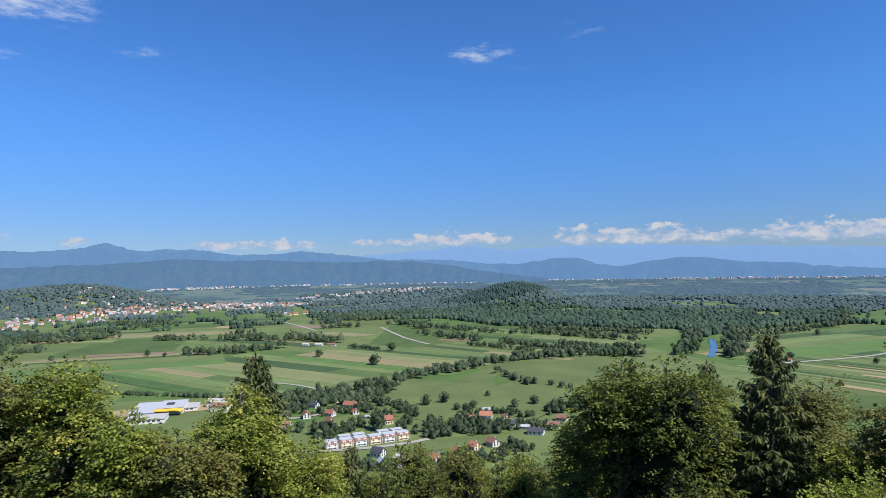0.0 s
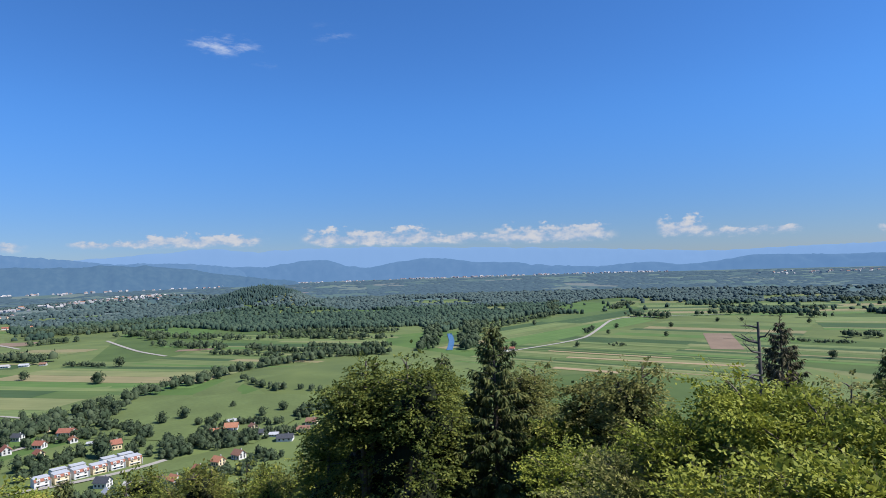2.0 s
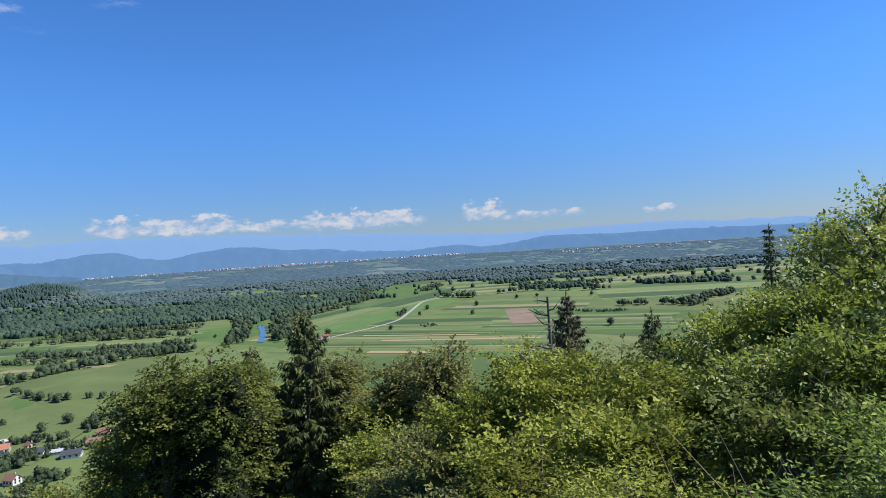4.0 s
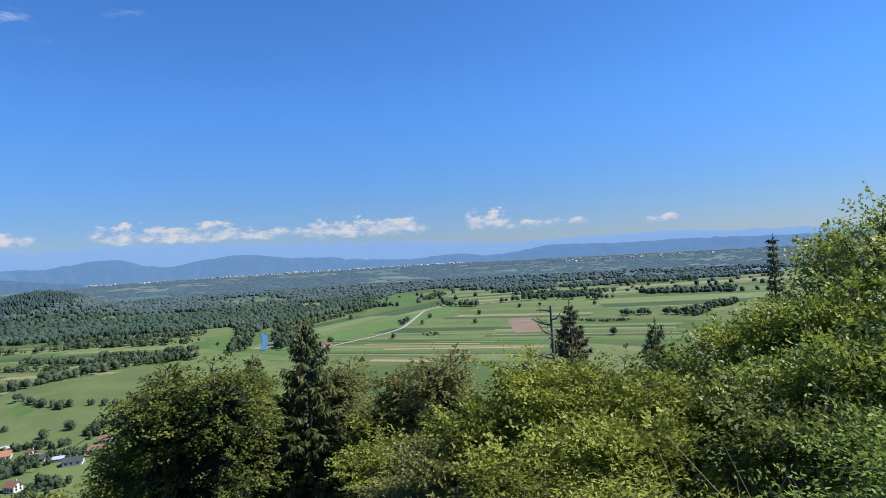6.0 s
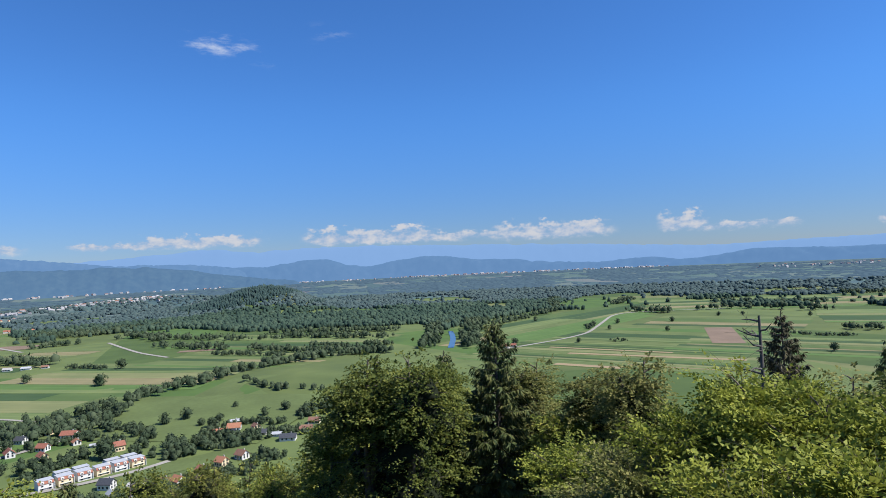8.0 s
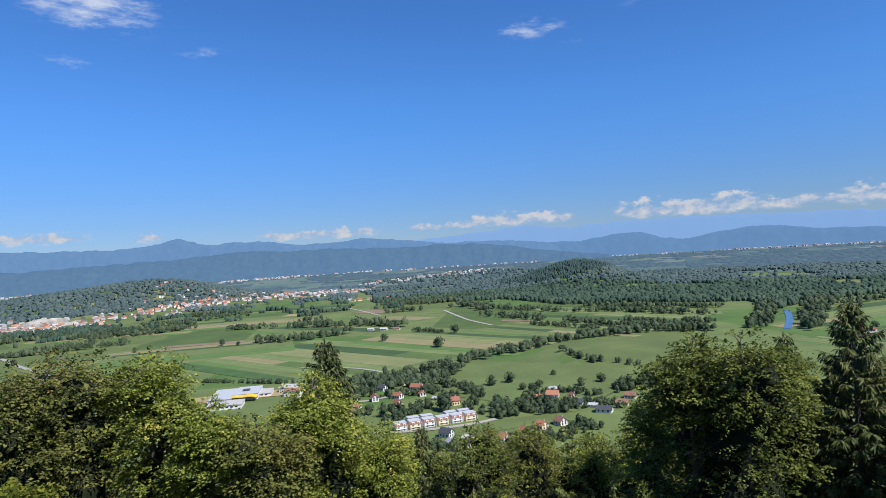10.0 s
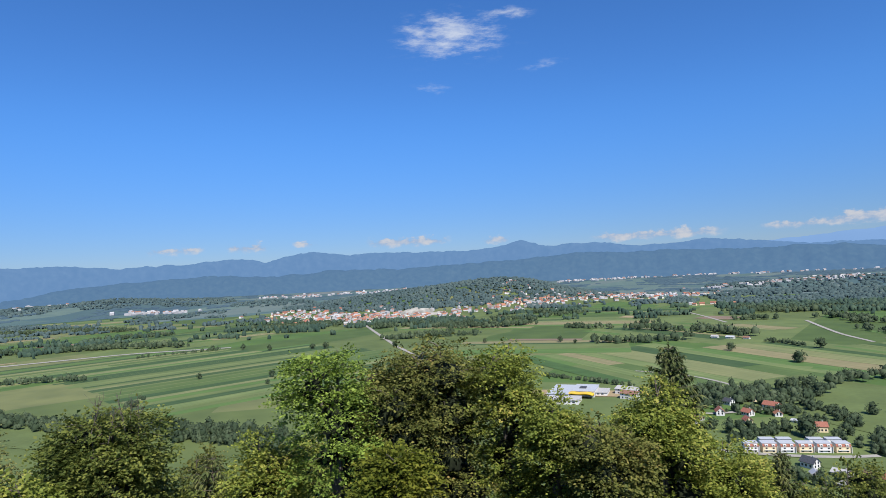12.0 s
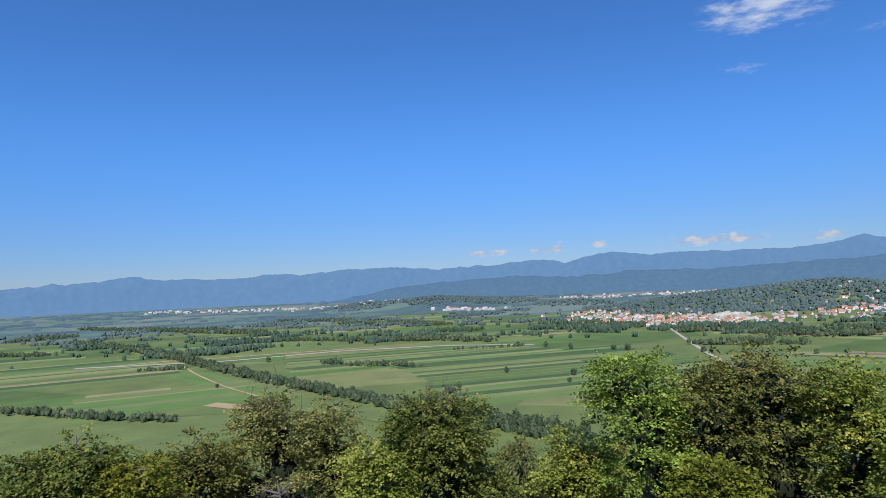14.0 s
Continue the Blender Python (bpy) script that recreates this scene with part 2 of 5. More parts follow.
# Furthest woods glow blue too, as painted haze over the trees.
MAT_FAR_WOOD = distant("haze_glow_woodland", [(0.35, (0.012, 0.02, 0.022)), (0.7, (0.024, 0.036, 0.034))], (0.06, 0.1, 0.148), 1.0, 0.006)
MAT_WHITE = plain("white_render", (0.663, 0.646, 0.609), 0.85, 0.06, 0.5)
MAT_FARWALL = plain("greyish_far_walls", (0.4048, 0.396, 0.396), 0.9, 0.15, 0.02)
MAT_CREAM = plain("cream_render", (0.7, 0.58, 0.38), 0.85, 0.08, 0.5)
MAT_YELLOW = plain("yellow_sheeting", (0.75, 0.48, 0.04), 0.5, 0.08, 0.3)
MAT_RED = plain("red_roof_tiles", (0.288, 0.116, 0.077), 0.8, 0.2, 1.2)
MAT_ORANGE = plain("orange_roof_tiles", (0.378, 0.17, 0.099), 0.8, 0.18, 1.2)
MAT_BROWN = plain("brown_roof_tiles", (0.24, 0.13, 0.09), 0.85, 0.2, 1.2)
MAT_DARK = plain("dark_slate_roof", (0.06, 0.065, 0.075), 0.7, 0.25, 1.2)
MAT_METAL = plain("pale_sheet_roof", (0.43, 0.44, 0.45), 0.45, 0.08, 0.4)
MAT_CONCRETE = plain("grey_concrete", (0.4, 0.39, 0.37), 0.9, 0.12, 0.3)
MAT_GLASS = plain("dark_window_glass", (0.03, 0.035, 0.045), 0.1, 0.1, 1.0)
MAT_DOOR = plain("brown_door", (0.16, 0.08, 0.04), 0.6, 0.2, 1.0)
MAT_BEECH = leafy("beech_leaves", [(0.05, (0.067, 0.094, 0.015)), (0.45, (0.164, 0.206, 0.035)), (0.75, (0.322, 0.341, 0.067)), (0.97, (0.498, 0.394, 0.107))], 0.36, 0.5, 0.6, 0.15)
MAT_BROWNISH = leafy("browning_leaves", [(0.05, (0.05, 0.06, 0.015)), (0.45, (0.125, 0.142, 0.036)), (0.8, (0.23, 0.22, 0.058)), (0.98, (0.33, 0.22, 0.08))], 0.36, 0.6)
MAT_FRESH = leafy("light_green_leaves", [(0.05, (0.061, 0.103, 0.018)), (0.45, (0.163, 0.235, 0.043)), (0.85, (0.322, 0.418, 0.076))], 0.36, 0.5, 0.6, 0.15)
MAT_HAZEL = leafy("hazel_leaves", [(0.05, (0.059, 0.092, 0.019)), (0.45, (0.186, 0.243, 0.038)), (0.75, (0.309, 0.343, 0.058)), (0.97, (0.432, 0.366, 0.093))], 0.42, 0.7, 0.5, 0.4)
MAT_LIME = leafy("lime_green_leaves", [(0.05, (0.077, 0.114, 0.020)), (0.45, (0.218, 0.247, 0.036)), (0.8, (0.344, 0.365, 0.063)), (0.98, (0.467, 0.392, 0.083))], 0.3, 0.7, 0.6, 0.15)
# Near-black colour that stands in for the shade inside the crowns.
MAT_CROWN_SHADE = plain("painted_crown_shade", (0.014, 0.019, 0.008), 1.0, 0.5, 6.0)
MAT_YELLOWISH = leafy("yellowing_leaves", [(0.05, (0.048, 0.069, 0.009)), (0.5, (0.153, 0.170, 0.021)), (0.9, (0.287, 0.266, 0.042))], 0.36, 0.5)
MAT_OLIVE = leafy("olive_green_leaves", [(0.05, (0.057, 0.075, 0.021)), (0.45, (0.154, 0.171, 0.050)), (0.85, (0.328, 0.304, 0.107))], 0.36, 0.5)
MAT_DARKLEAF = leafy("dark_green_leaves", [(0.05, (0.033, 0.053, 0.013)), (0.5, (0.110, 0.139, 0.030)), (0.9, (0.256, 0.267, 0.059))], 0.36, 0.5, 0.6, 0.15)
MAT_NEEDLE = leafy("spruce_needles", [(0.05, (0.034, 0.056, 0.022)), (0.5, (0.081, 0.103, 0.034)), (0.9, (0.171, 0.169, 0.056))], 0.1, 0.8)
MAT_DRYNEEDLE = leafy("dry_brown_needles", [(0.05, (0.042, 0.0448, 0.0252)), (0.5, (0.084, 0.077, 0.042)), (0.9, (0.14, 0.119, 0.07))], 0.1, 0.8)


# ---- mesh helpers ----
def mesh_of(name, verts, faces):
    me = bpy.data.meshes.new(name)
    v = np.asarray(verts, dtype=np.float32)
    f = np.asarray(faces, dtype=np.int32)
    k = f.shape[1]
    me.vertices.add(len(v))
    me.vertices.foreach_set("co", v.ravel())
    me.loops.add(f.size)
    me.loops.foreach_set("vertex_index", f.ravel())
    me.polygons.add(len(f))
    me.polygons.foreach_set("loop_start", np.arange(0, f.size, k, dtype=np.int32))
    me.update(calc_edges=True)
    me.validate()
    return me


def thing(name, me, mat, label="", category="", group="", kind="", parent=None, smooth=False):
    ob = new(name, me)
    if not me.materials:
        me.materials.append(mat)
    if smooth:
        me.polygons.foreach_set("use_smooth", np.ones(len(me.polygons), dtype=bool))
    if parent is not None:
        ob.parent = parent
    return tagged(ob, label, category, group, kind)


def part(name, bm, mat, parent, label=""):
    me = bpy.data.meshes.new(name)
    bm.to_mesh(me)
    bm.free()
    return thing(name, me, mat, label, parent=parent)


def merged(template, faces, places, scales, turns):
    """Copies of one small mesh at many places, as one set of vertices and faces."""
    n, k = len(places), len(template)
    c, s = np.cos(turns)[:, None], np.sin(turns)[:, None]
    t = template[None] * scales[:, None, :]
    v = np.stack([t[..., 0] * c - t[..., 1] * s, t[..., 0] * s + t[..., 1] * c, t[..., 2]], -1) + places[:, None, :]
    f = faces[None] + (np.arange(n) * k)[:, None, None]
    return v.reshape(-1, 3), f.reshape(-1, faces.shape[1])


def ico(sub):
    bm = bmesh.new()
    bmesh.ops.create_icosphere(bm, subdivisions=sub, radius=1.0)
    v = np.array([p.co[:] for p in bm.verts])
    f = np.array([[q.index for q in p.verts] for p in bm.faces])
    bm.free()
    return v, f


# ---- the land: hilltop, plain, low hills, all one sheet ----
def smooth(a, b, x):
    u = np.clip((x - a) / (b - a), 0, 1)
    return u * u * (3 - 2 * u)


HILLS = [  # azimuth, distance, height, radius across, radius along the view
    (7.3, 2060, 50, 105, 150), (4.5, 2130, 28, 130, 160),
    (-28.5, 2480, 64, 170, 210), (-33.5, 2440, 34, 170, 210), (-39.0, 2380, 36, 180, 200), (-44.5, 2350, 18, 150, 180),
    (-63.5, 3350, 42, 150, 260), (-58.0, 3400, 28, 200, 280), (-69.2, 3350, 30, 130, 240), (-50.5, 2900, 26, 150, 160), (-2.5, 2950, 30, 260, 120),
]


def land(x, y):
    x, y = np.asarray(x, float), np.asarray(y, float)
    d = np.hypot(x, y)
    az = np.degrees(np.arctan2(x, y))
    front = 0.22 + 0.78 * smooth(160, 125, np.abs(az + 12))
    e = d * front
    z = np.interp(e, [0, 4, 12, 30, 80, 150, 230, 300], [118.3, 118.0, 114.6, 105, 78, 42, 11, 0])
    z = z + 38 * smooth(2500, 4800, d)
    for a, dd, h, ra, rd in HILLS:
        a = radians(a)
        u = x * math.cos(a) - y * math.sin(a)
        v = x * math.sin(a) + y * math.cos(a) - dd
        z = z + h * np.exp(-0.5 * ((u / ra) ** 2 + (v / rd) ** 2))
    # a low swell in the meadow below the village
    z = z + 7 * np.exp(-0.5 * (((x - 110) / 60) ** 2 + ((y - 700) / 80) ** 2))
    return z


RINGS = np.concatenate([np.linspace(0.02, 60, 36), np.geomspace(64, 4930, 110)])
SPOKES = 288
th = np.arange(SPOKES) * 2 * np.pi / SPOKES
gx, gy = RINGS[:, None] * np.sin(th)[None], RINGS[:, None] * np.cos(th)[None]
gv = np.stack([gx, gy, land(gx, gy)], -1).reshape(-1, 3)
i, j = np.meshgrid(np.arange(len(RINGS) - 1), np.arange(SPOKES), indexing="ij")
gf = np.stack([i * SPOKES + j, (i + 1) * SPOKES + j, (i + 1) * SPOKES + (j + 1) % SPOKES, i * SPOKES + (j + 1) % SPOKES], -1).reshape(-1, 4)
ground = thing("ground", mesh_of("ground", gv, gf), MAT_LAND, "wide green plain with meadows below a wooded hilltop", "ground", kind="structure", smooth=True)
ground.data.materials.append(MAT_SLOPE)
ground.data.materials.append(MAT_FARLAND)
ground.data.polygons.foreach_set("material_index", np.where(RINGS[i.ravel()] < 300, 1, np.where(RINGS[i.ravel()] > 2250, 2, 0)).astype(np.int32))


def drape(name, x0, y0, angle, length, width, strips, mat, label, lift, seed=0, uneven=0.35):
    """A block of parallel strip fields that follows the land; each strip is an island."""
    rng = np.random.default_rng(seed)
    cuts = np.cumsum(np.concatenate([[0], rng.uniform(1 - uneven * 2, 1 + uneven * 2, strips)]))
    cuts = cuts / cuts[-1] * width - width / 2
    n = max(2, int(length / 45))
    c, s = math.cos(radians(angle)), math.sin(radians(angle))
    vs, fs = [], []
    for a, b in zip(cuts[:-1], cuts[1:]):
        pieces = [(-length / 2 + rng.uniform(-8, 8), length / 2 + rng.uniform(-8, 8))]
        if rng.random() < 0.16 and length > 150:
            k = rng.uniform(-0.2, 0.25) * length
            pieces = [(pieces[0][0], k), (k + 1.5, pieces[0][1])]
        for p, q in pieces:
            us = np.linspace(p, q, n + 1)
            base = len(vs)
            for u in us:
                for w in (a + 0.6, b - 0.6):
                    vs.append((u, w))
            for k in range(n):
                o = base + 2 * k
                fs.append((o, o + 2, o + 3, o + 1))
    vs = np.array(vs)
    X, Y = x0 + vs[:, 0] * c - vs[:, 1] * s, y0 + vs[:, 0] * s + vs[:, 1] * c
    Z = land(X, Y) + lift
    me = mesh_of(name, np.column_stack([vs[:, 0], vs[:, 1], Z]), fs)
    ob = thing(name, me, mat, label, "field", kind="structure")
    ob.matrix_world = pose(x0, y0, 0, 0, 0, angle)
    return ob


# x, y, direction of the strips, length, width of the block, strips
BLOCKS = [
    (-720, 560, 80, 420, 420, 30), (-1010, 480, 82, 460, 220, 16), (-930, 130, 14, 420, 60, 2), (-1240, -40, 92, 260, 380, 18), (-830, 60, 88, 200, 180, 6), (-560, 700, 80, 380, 110, 9),
    (-220, 760, -35, 330, 230, 7), (-60, 880, -37, 300, 190, 7), (80, 930, -44, 260, 150, 10), (160, 1110, -42, 360, 190, 12), (-450, 880, 20, 260, 170, 6), (-330, 1080, -30, 260, 110, 4),
    (540, 680, -59, 330, 330, 26), (700, 560, -59, 260, 160, 12), (470, 900, 24, 240, 130, 6), (640, 1000, 25, 420, 200, 7), (830, 800, -59, 260, 260, 8), (900, 1150, 25, 400, 200, 6),
    (-760, 1180, 12, 300, 180, 6), (-560, 1300, 15, 300, 220, 6), (-250, 1230, -30, 220, 150, 5), (-1500, 250, 84, 420, 240, 8), (-1300, 820, 80, 300, 260, 9), (-1900, 500, 85, 500, 420, 10),
    (1250, 1100, -35, 500, 420, 9), (1150, 640, -50, 360, 240, 7), (-600, 1620, 10, 400, 200, 6), (-330, 1800, -10, 350, 180, 5), (-2300, 1000, 70, 500, 400, 9),
    (1650, 900, -35, 500, 300, 7), (-1700, -250, 90, 400, 400, 10),
]
for n, (x, y, a, le, wi, k) in enumerate(BLOCKS):
    drape("strip_field", x, y, a, le, wi, k, MAT_FIELD, "narrow strips of mown grass and crops on the plain", 0.06 + 0.006 * n, seed=n)

# single fields that stand out: x, y, direction, length, width, material, label
SINGLES = [
    (-20, 600, -35, 260, 150, MAT_GRASS, "large smooth meadow below the village"), (90, 660, -30, 150, 110, MAT_GRASS, "rounded pale green meadow"),
    (0, 440, 19, 90, 26, MAT_GRASS, "mown meadow beside the terraced houses"), (-480, 960, 14, 130, 26, MAT_SOIL, "bare reddish field"),
    (20, 1085, -14, 62, 24, MAT_SOIL, "small bare brown field"), (720, 690, 48, 200, 42, MAT_SOIL, "ploughed grey-brown field"), (505, 675, -59, 150, 9, MAT_TAN, "narrow strip of ripe stubble"),
    (508, 600, -55, 200, 11, MAT_TAN, "narrow strip of ripe stubble"), (412, 590, -59, 90, 14, MAT_TAN, "narrow strip of ripe stubble"), (-480, 1420, 0, 70, 50, MAT_TAN, "pale ripe field"),
    (-290, 1400, -20, 80, 70, MAT_SOIL, "bare reddish field"), (-640, -60, 75, 360, 150, MAT_GRASS, "large smooth pale green meadow"), (-700, 120, 30, 110, 22, MAT_TAN, "dry trampled strip of grass"),
    (-540, 240, 16, 200, 60, MAT_GRASS, "pale mown meadow behind the hedge"), (-330, 700, -35, 260, 26, MAT_CORN, "dark green maize"), (-250, 560, 18, 90, 30, MAT_TAN, "pale dry field"),
    (-1290, 60, 96, 180, 16, MAT_TAN, "narrow strip of ripe stubble"), (-1480, 640, 60, 90, 40, MAT_SOIL, "bare reddish field"), (-1330, 1020, 60, 60, 40, MAT_SOIL, "bare reddish field"), (-1250, 300, 80, 300, 14, MAT_TAN, "pale strip of stubble"),
]
for n, (x, y, a, le, wi, m, label) in enumerate(SINGLES):
    drape("field", x, y, a, le, wi, 1, m, label, 0.3 + 0.006 * n, seed=50 + n, uneven=0)


def ribbon(name, pts, width, mat, label, category, lift=0.5):
    p = np.array(pts, float)
    seg = np.hypot(*np.diff(p, axis=0).T)
    s = np.concatenate([[0], np.cumsum(seg)])
    u = np.linspace(0, s[-1], max(8, int(s[-1] / 18)))
    q = np.column_stack([np.interp(u, s, p[:, 0]), np.interp(u, s, p[:, 1])])
    for _ in range(3):
        q[1:-1] = (q[:-2] + q[1:-1] * 2 + q[2:]) / 4
    d = np.gradient(q, axis=0)
    d /= np.hypot(d[:, 0], d[:, 1])[:, None]
    nrm = np.column_stack([-d[:, 1], d[:, 0]]) * width / 2
    L, R = q + nrm, q - nrm
    V = np.concatenate([np.column_stack([L, land(*L.T) + lift]), np.column_stack([R, land(*R.T) + lift])])
    k = len(q)
    F = [(a, a + 1, k + a + 1, k + a) for a in range(k - 1)]
    return thing(name, mesh_of(name, V, F), mat, label, category, kind="structure")


ribbon("road", [(405, 770), (470, 790), (530, 809), (594, 843), (700, 950), (803, 1056), (860, 1090), (960, 1060), (1066, 1001)], 6, MAT_TRACK, "pale narrow country road across the fields", "road")
ribbon("track", [(-134, 1351), (-100, 1230), (-66, 1118), (-24, 1028)], 6, MAT_TRACK, "pale gravel track between meadows", "track")
ribbon("track", [(-397, 1550), (-330, 1430), (-262, 1297)], 6, MAT_TRACK, "pale gravel track between meadows", "track")
ribbon("road", [(-1102, 1188), (-880, 990), (-678, 812), (-560, 720)], 7, MAT_TRACK, "straight road from the town into the plain", "road")
ribbon("track", [(-1300, -60), (-1197, 183), (-1200, 396), (-1124, 595), (-1000, 720)], 15, MAT_TRACK, "pale gravel track across strip fields", "track")
ribbon("track", [(-1176, 107), (-1025, 114), (-863, 130), (-760, 150)], 4, MAT_TAN, "grassy track beside the hedge", "track")
ribbon("track", [(-120, 640), (-170, 690), (-240, 700)], 4, MAT_TRACK, "pale track at the edge of the trees", "track")
ribbon("village_street", [(-150, 520), (-118, 515), (-104, 536), (-98, 556), (-60, 566)], 5, MAT_TRACK, "pale village street between houses", "road")
ribbon("village_street", [(-95, 424), (-60, 428), (-22, 442), (-12, 452)], 5, MAT_TRACK, "pale street before the terraced houses", "road")
ribbon("river", [(352, 834), (372, 875), (400, 935), (425, 1000), (440, 1040)], 9, MAT_WATER, "blue river between trees", "river", 0.55)


# ---- far ridges ----
def ridge(name, dist, depth, a0, a1, peaks, mat, label, rough, seed):
    """A chain of mountains: crest points are azimuth and height as an angle."""
    na, nd = int((a1 - a0) * 6), 13
    A = np.linspace(a0, a1, na)
    pa, ph = np.array(peaks).T
    prof = np.interp(A, pa, ph)
    prof[1:-1] = (prof[:-2] + prof[1:-1] * 2 + prof[2:]) / 4
    prof[1:-1] = (prof[:-2] + prof[1:-1] * 2 + prof[2:]) / 4
    prof = prof + np.array([noise.fractal((a * 0.6, seed, 0), 0.65, 2.1, 7) for a in A]) * rough * 1.5
    prof = prof - 1.6 * (1 - smooth(a0, a0 + 3, A) * smooth(a1, a1 - 3, A))
    V, F = [], []
    for k in range(nd):
        u = k / (nd - 1)
        D = dist + depth * (u - 0.75)
        for a, p in zip(A, prof):
            gul = noise.fractal((a * 0.8, u * 3.0, seed), 0.7, 2.1, 5)
            top = 120 + math.tan(radians(p)) * dist
            z = 24 + (top - 24) * math.sin(min(u / 0.75, 1) * math.pi / 2) ** 1.3 + gul * 30 * math.sin(min(u / 0.75, 1) * math.pi) if u <= 0.75 else 24 + (top - 24) * (1 - (u - 0.75) / 0.25)
            V.append((D * math.sin(radians(a)), D * math.cos(radians(a)), z))
    for k in range(nd - 1):
        for q in range(na - 1):
            o = k * na + q
            F.append((o, o + 1, o + na + 1, o + na))
    return thing(name, mesh_of(name, V, F), mat, label, "mountains", kind="structure", smooth=True)


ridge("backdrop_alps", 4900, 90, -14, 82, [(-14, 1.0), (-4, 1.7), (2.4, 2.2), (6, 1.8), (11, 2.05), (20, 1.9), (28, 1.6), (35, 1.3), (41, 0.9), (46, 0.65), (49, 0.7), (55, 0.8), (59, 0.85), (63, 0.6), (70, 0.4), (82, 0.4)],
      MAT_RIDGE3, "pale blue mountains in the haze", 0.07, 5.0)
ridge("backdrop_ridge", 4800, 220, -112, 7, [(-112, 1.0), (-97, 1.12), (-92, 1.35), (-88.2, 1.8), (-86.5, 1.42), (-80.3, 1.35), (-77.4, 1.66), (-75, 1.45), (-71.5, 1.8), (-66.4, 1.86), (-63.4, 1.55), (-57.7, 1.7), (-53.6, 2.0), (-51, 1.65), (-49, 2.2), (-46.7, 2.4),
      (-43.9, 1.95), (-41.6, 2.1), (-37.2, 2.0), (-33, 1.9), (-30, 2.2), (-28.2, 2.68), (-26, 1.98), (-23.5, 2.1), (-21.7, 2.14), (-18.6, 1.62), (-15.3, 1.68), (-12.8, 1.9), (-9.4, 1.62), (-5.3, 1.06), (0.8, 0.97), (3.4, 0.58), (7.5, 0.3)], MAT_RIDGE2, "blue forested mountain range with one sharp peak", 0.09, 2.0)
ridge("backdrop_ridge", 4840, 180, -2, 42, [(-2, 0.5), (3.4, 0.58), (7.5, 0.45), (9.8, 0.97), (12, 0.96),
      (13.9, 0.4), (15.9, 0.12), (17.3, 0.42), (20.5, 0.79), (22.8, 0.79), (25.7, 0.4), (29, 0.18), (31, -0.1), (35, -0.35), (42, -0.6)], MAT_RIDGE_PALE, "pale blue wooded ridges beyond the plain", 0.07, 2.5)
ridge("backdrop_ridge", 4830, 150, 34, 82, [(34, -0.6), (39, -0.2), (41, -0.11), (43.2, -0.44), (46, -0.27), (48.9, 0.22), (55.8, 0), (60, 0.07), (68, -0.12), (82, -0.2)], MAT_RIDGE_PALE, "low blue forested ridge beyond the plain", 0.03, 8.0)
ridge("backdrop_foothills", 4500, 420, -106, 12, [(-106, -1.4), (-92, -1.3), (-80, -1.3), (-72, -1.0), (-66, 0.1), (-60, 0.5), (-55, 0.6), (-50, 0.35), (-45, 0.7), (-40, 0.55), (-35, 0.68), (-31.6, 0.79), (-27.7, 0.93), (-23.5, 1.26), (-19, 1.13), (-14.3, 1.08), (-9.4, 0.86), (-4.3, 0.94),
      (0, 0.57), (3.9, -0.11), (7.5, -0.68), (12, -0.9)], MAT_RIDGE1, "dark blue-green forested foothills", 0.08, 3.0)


# ---- woods and hedges ----
def lump(seed, sub=1, squash=1.0):
    v, f = ico(sub)
    rng = np.random.default_rng(seed)
    v = v * (1 + rng.uniform(-0.35, 0.4, (len(v), 1)))
    keep = (v[f][:, :, 2].mean(1) > -0.2)
    f = f[keep]
    used = np.unique(f)
    re = -np.ones(len(v), int)
    re[used] = np.arange(len(used))
    v = v[used] * (1, 1, squash)
    return v, re[f]


def edge_of_wood(az):
    return np.interp(az, [-12, -6, 0, 5, 11, 16, 20, 22.5, 25, 29, 32, 35, 39, 44, 49, 58, 66], [1700, 1580, 1560, 1345, 1335, 1285, 1300, 1150, 1280, 1400, 1640, 2020, 2180, 2170, 2170, 2200, 2500])


def plant(places, name, mat, label, size, seed, flatness=(3.5, 6.0)):
    rng = np.random.default_rng(seed)
    kinds = [lump(seed * 7 + k) for k in range(4)]
    V, F, o = [], [], 0
    pick = rng.integers(0, 4, len(places))
    for k in range(4):
        p = places[pick == k]
        if not len(p):
            continue
        r = size[pick == k] * rng.uniform(0.75, 1.25, len(p))
        h = rng.uniform(*flatness, len(p))
        P = np.column_stack([p[:, 0], p[:, 1], land(p[:, 0], p[:, 1]) + h * 0.5])
        v, f = merged(*kinds[k], P, np.column_stack([r, r, h]), rng.uniform(0, 6.28, len(p)))
        V.append(v)
        F.append(f + o)
        o += len(v)
    return thing(name, mesh_of(name, np.concatenate(V), np.concatenate(F)), mat, label, "woodland", kind="stuff", smooth=True)


STREETS = [[(-1640, 1420), (-1400, 1320), (-1190, 1235), (-1090, 1330), (-985, 1390)], [(-1330, 1440), (-1180, 1400), (-1080, 1470)], [(-1010, 1560), (-985, 1760), (-905, 1900), (-852, 2042)], [(-860, 2060), (-773, 2237), (-620, 2330), (-540, 2380)]]


def apart(p, line):
    """Distance in plan from a point to a line of streets."""
    best = 1e9
    for (ax, ay), (bx, by) in zip(line[:-1], line[1:]):
        dx, dy = bx - ax, by - ay
        u = max(0, min(1, ((p[0] - ax) * dx + (p[1] - ay) * dy) / (dx * dx + dy * dy)))
        best = min(best, math.hypot(p[0] - ax - u * dx, p[1] - ay - u * dy))
    return best


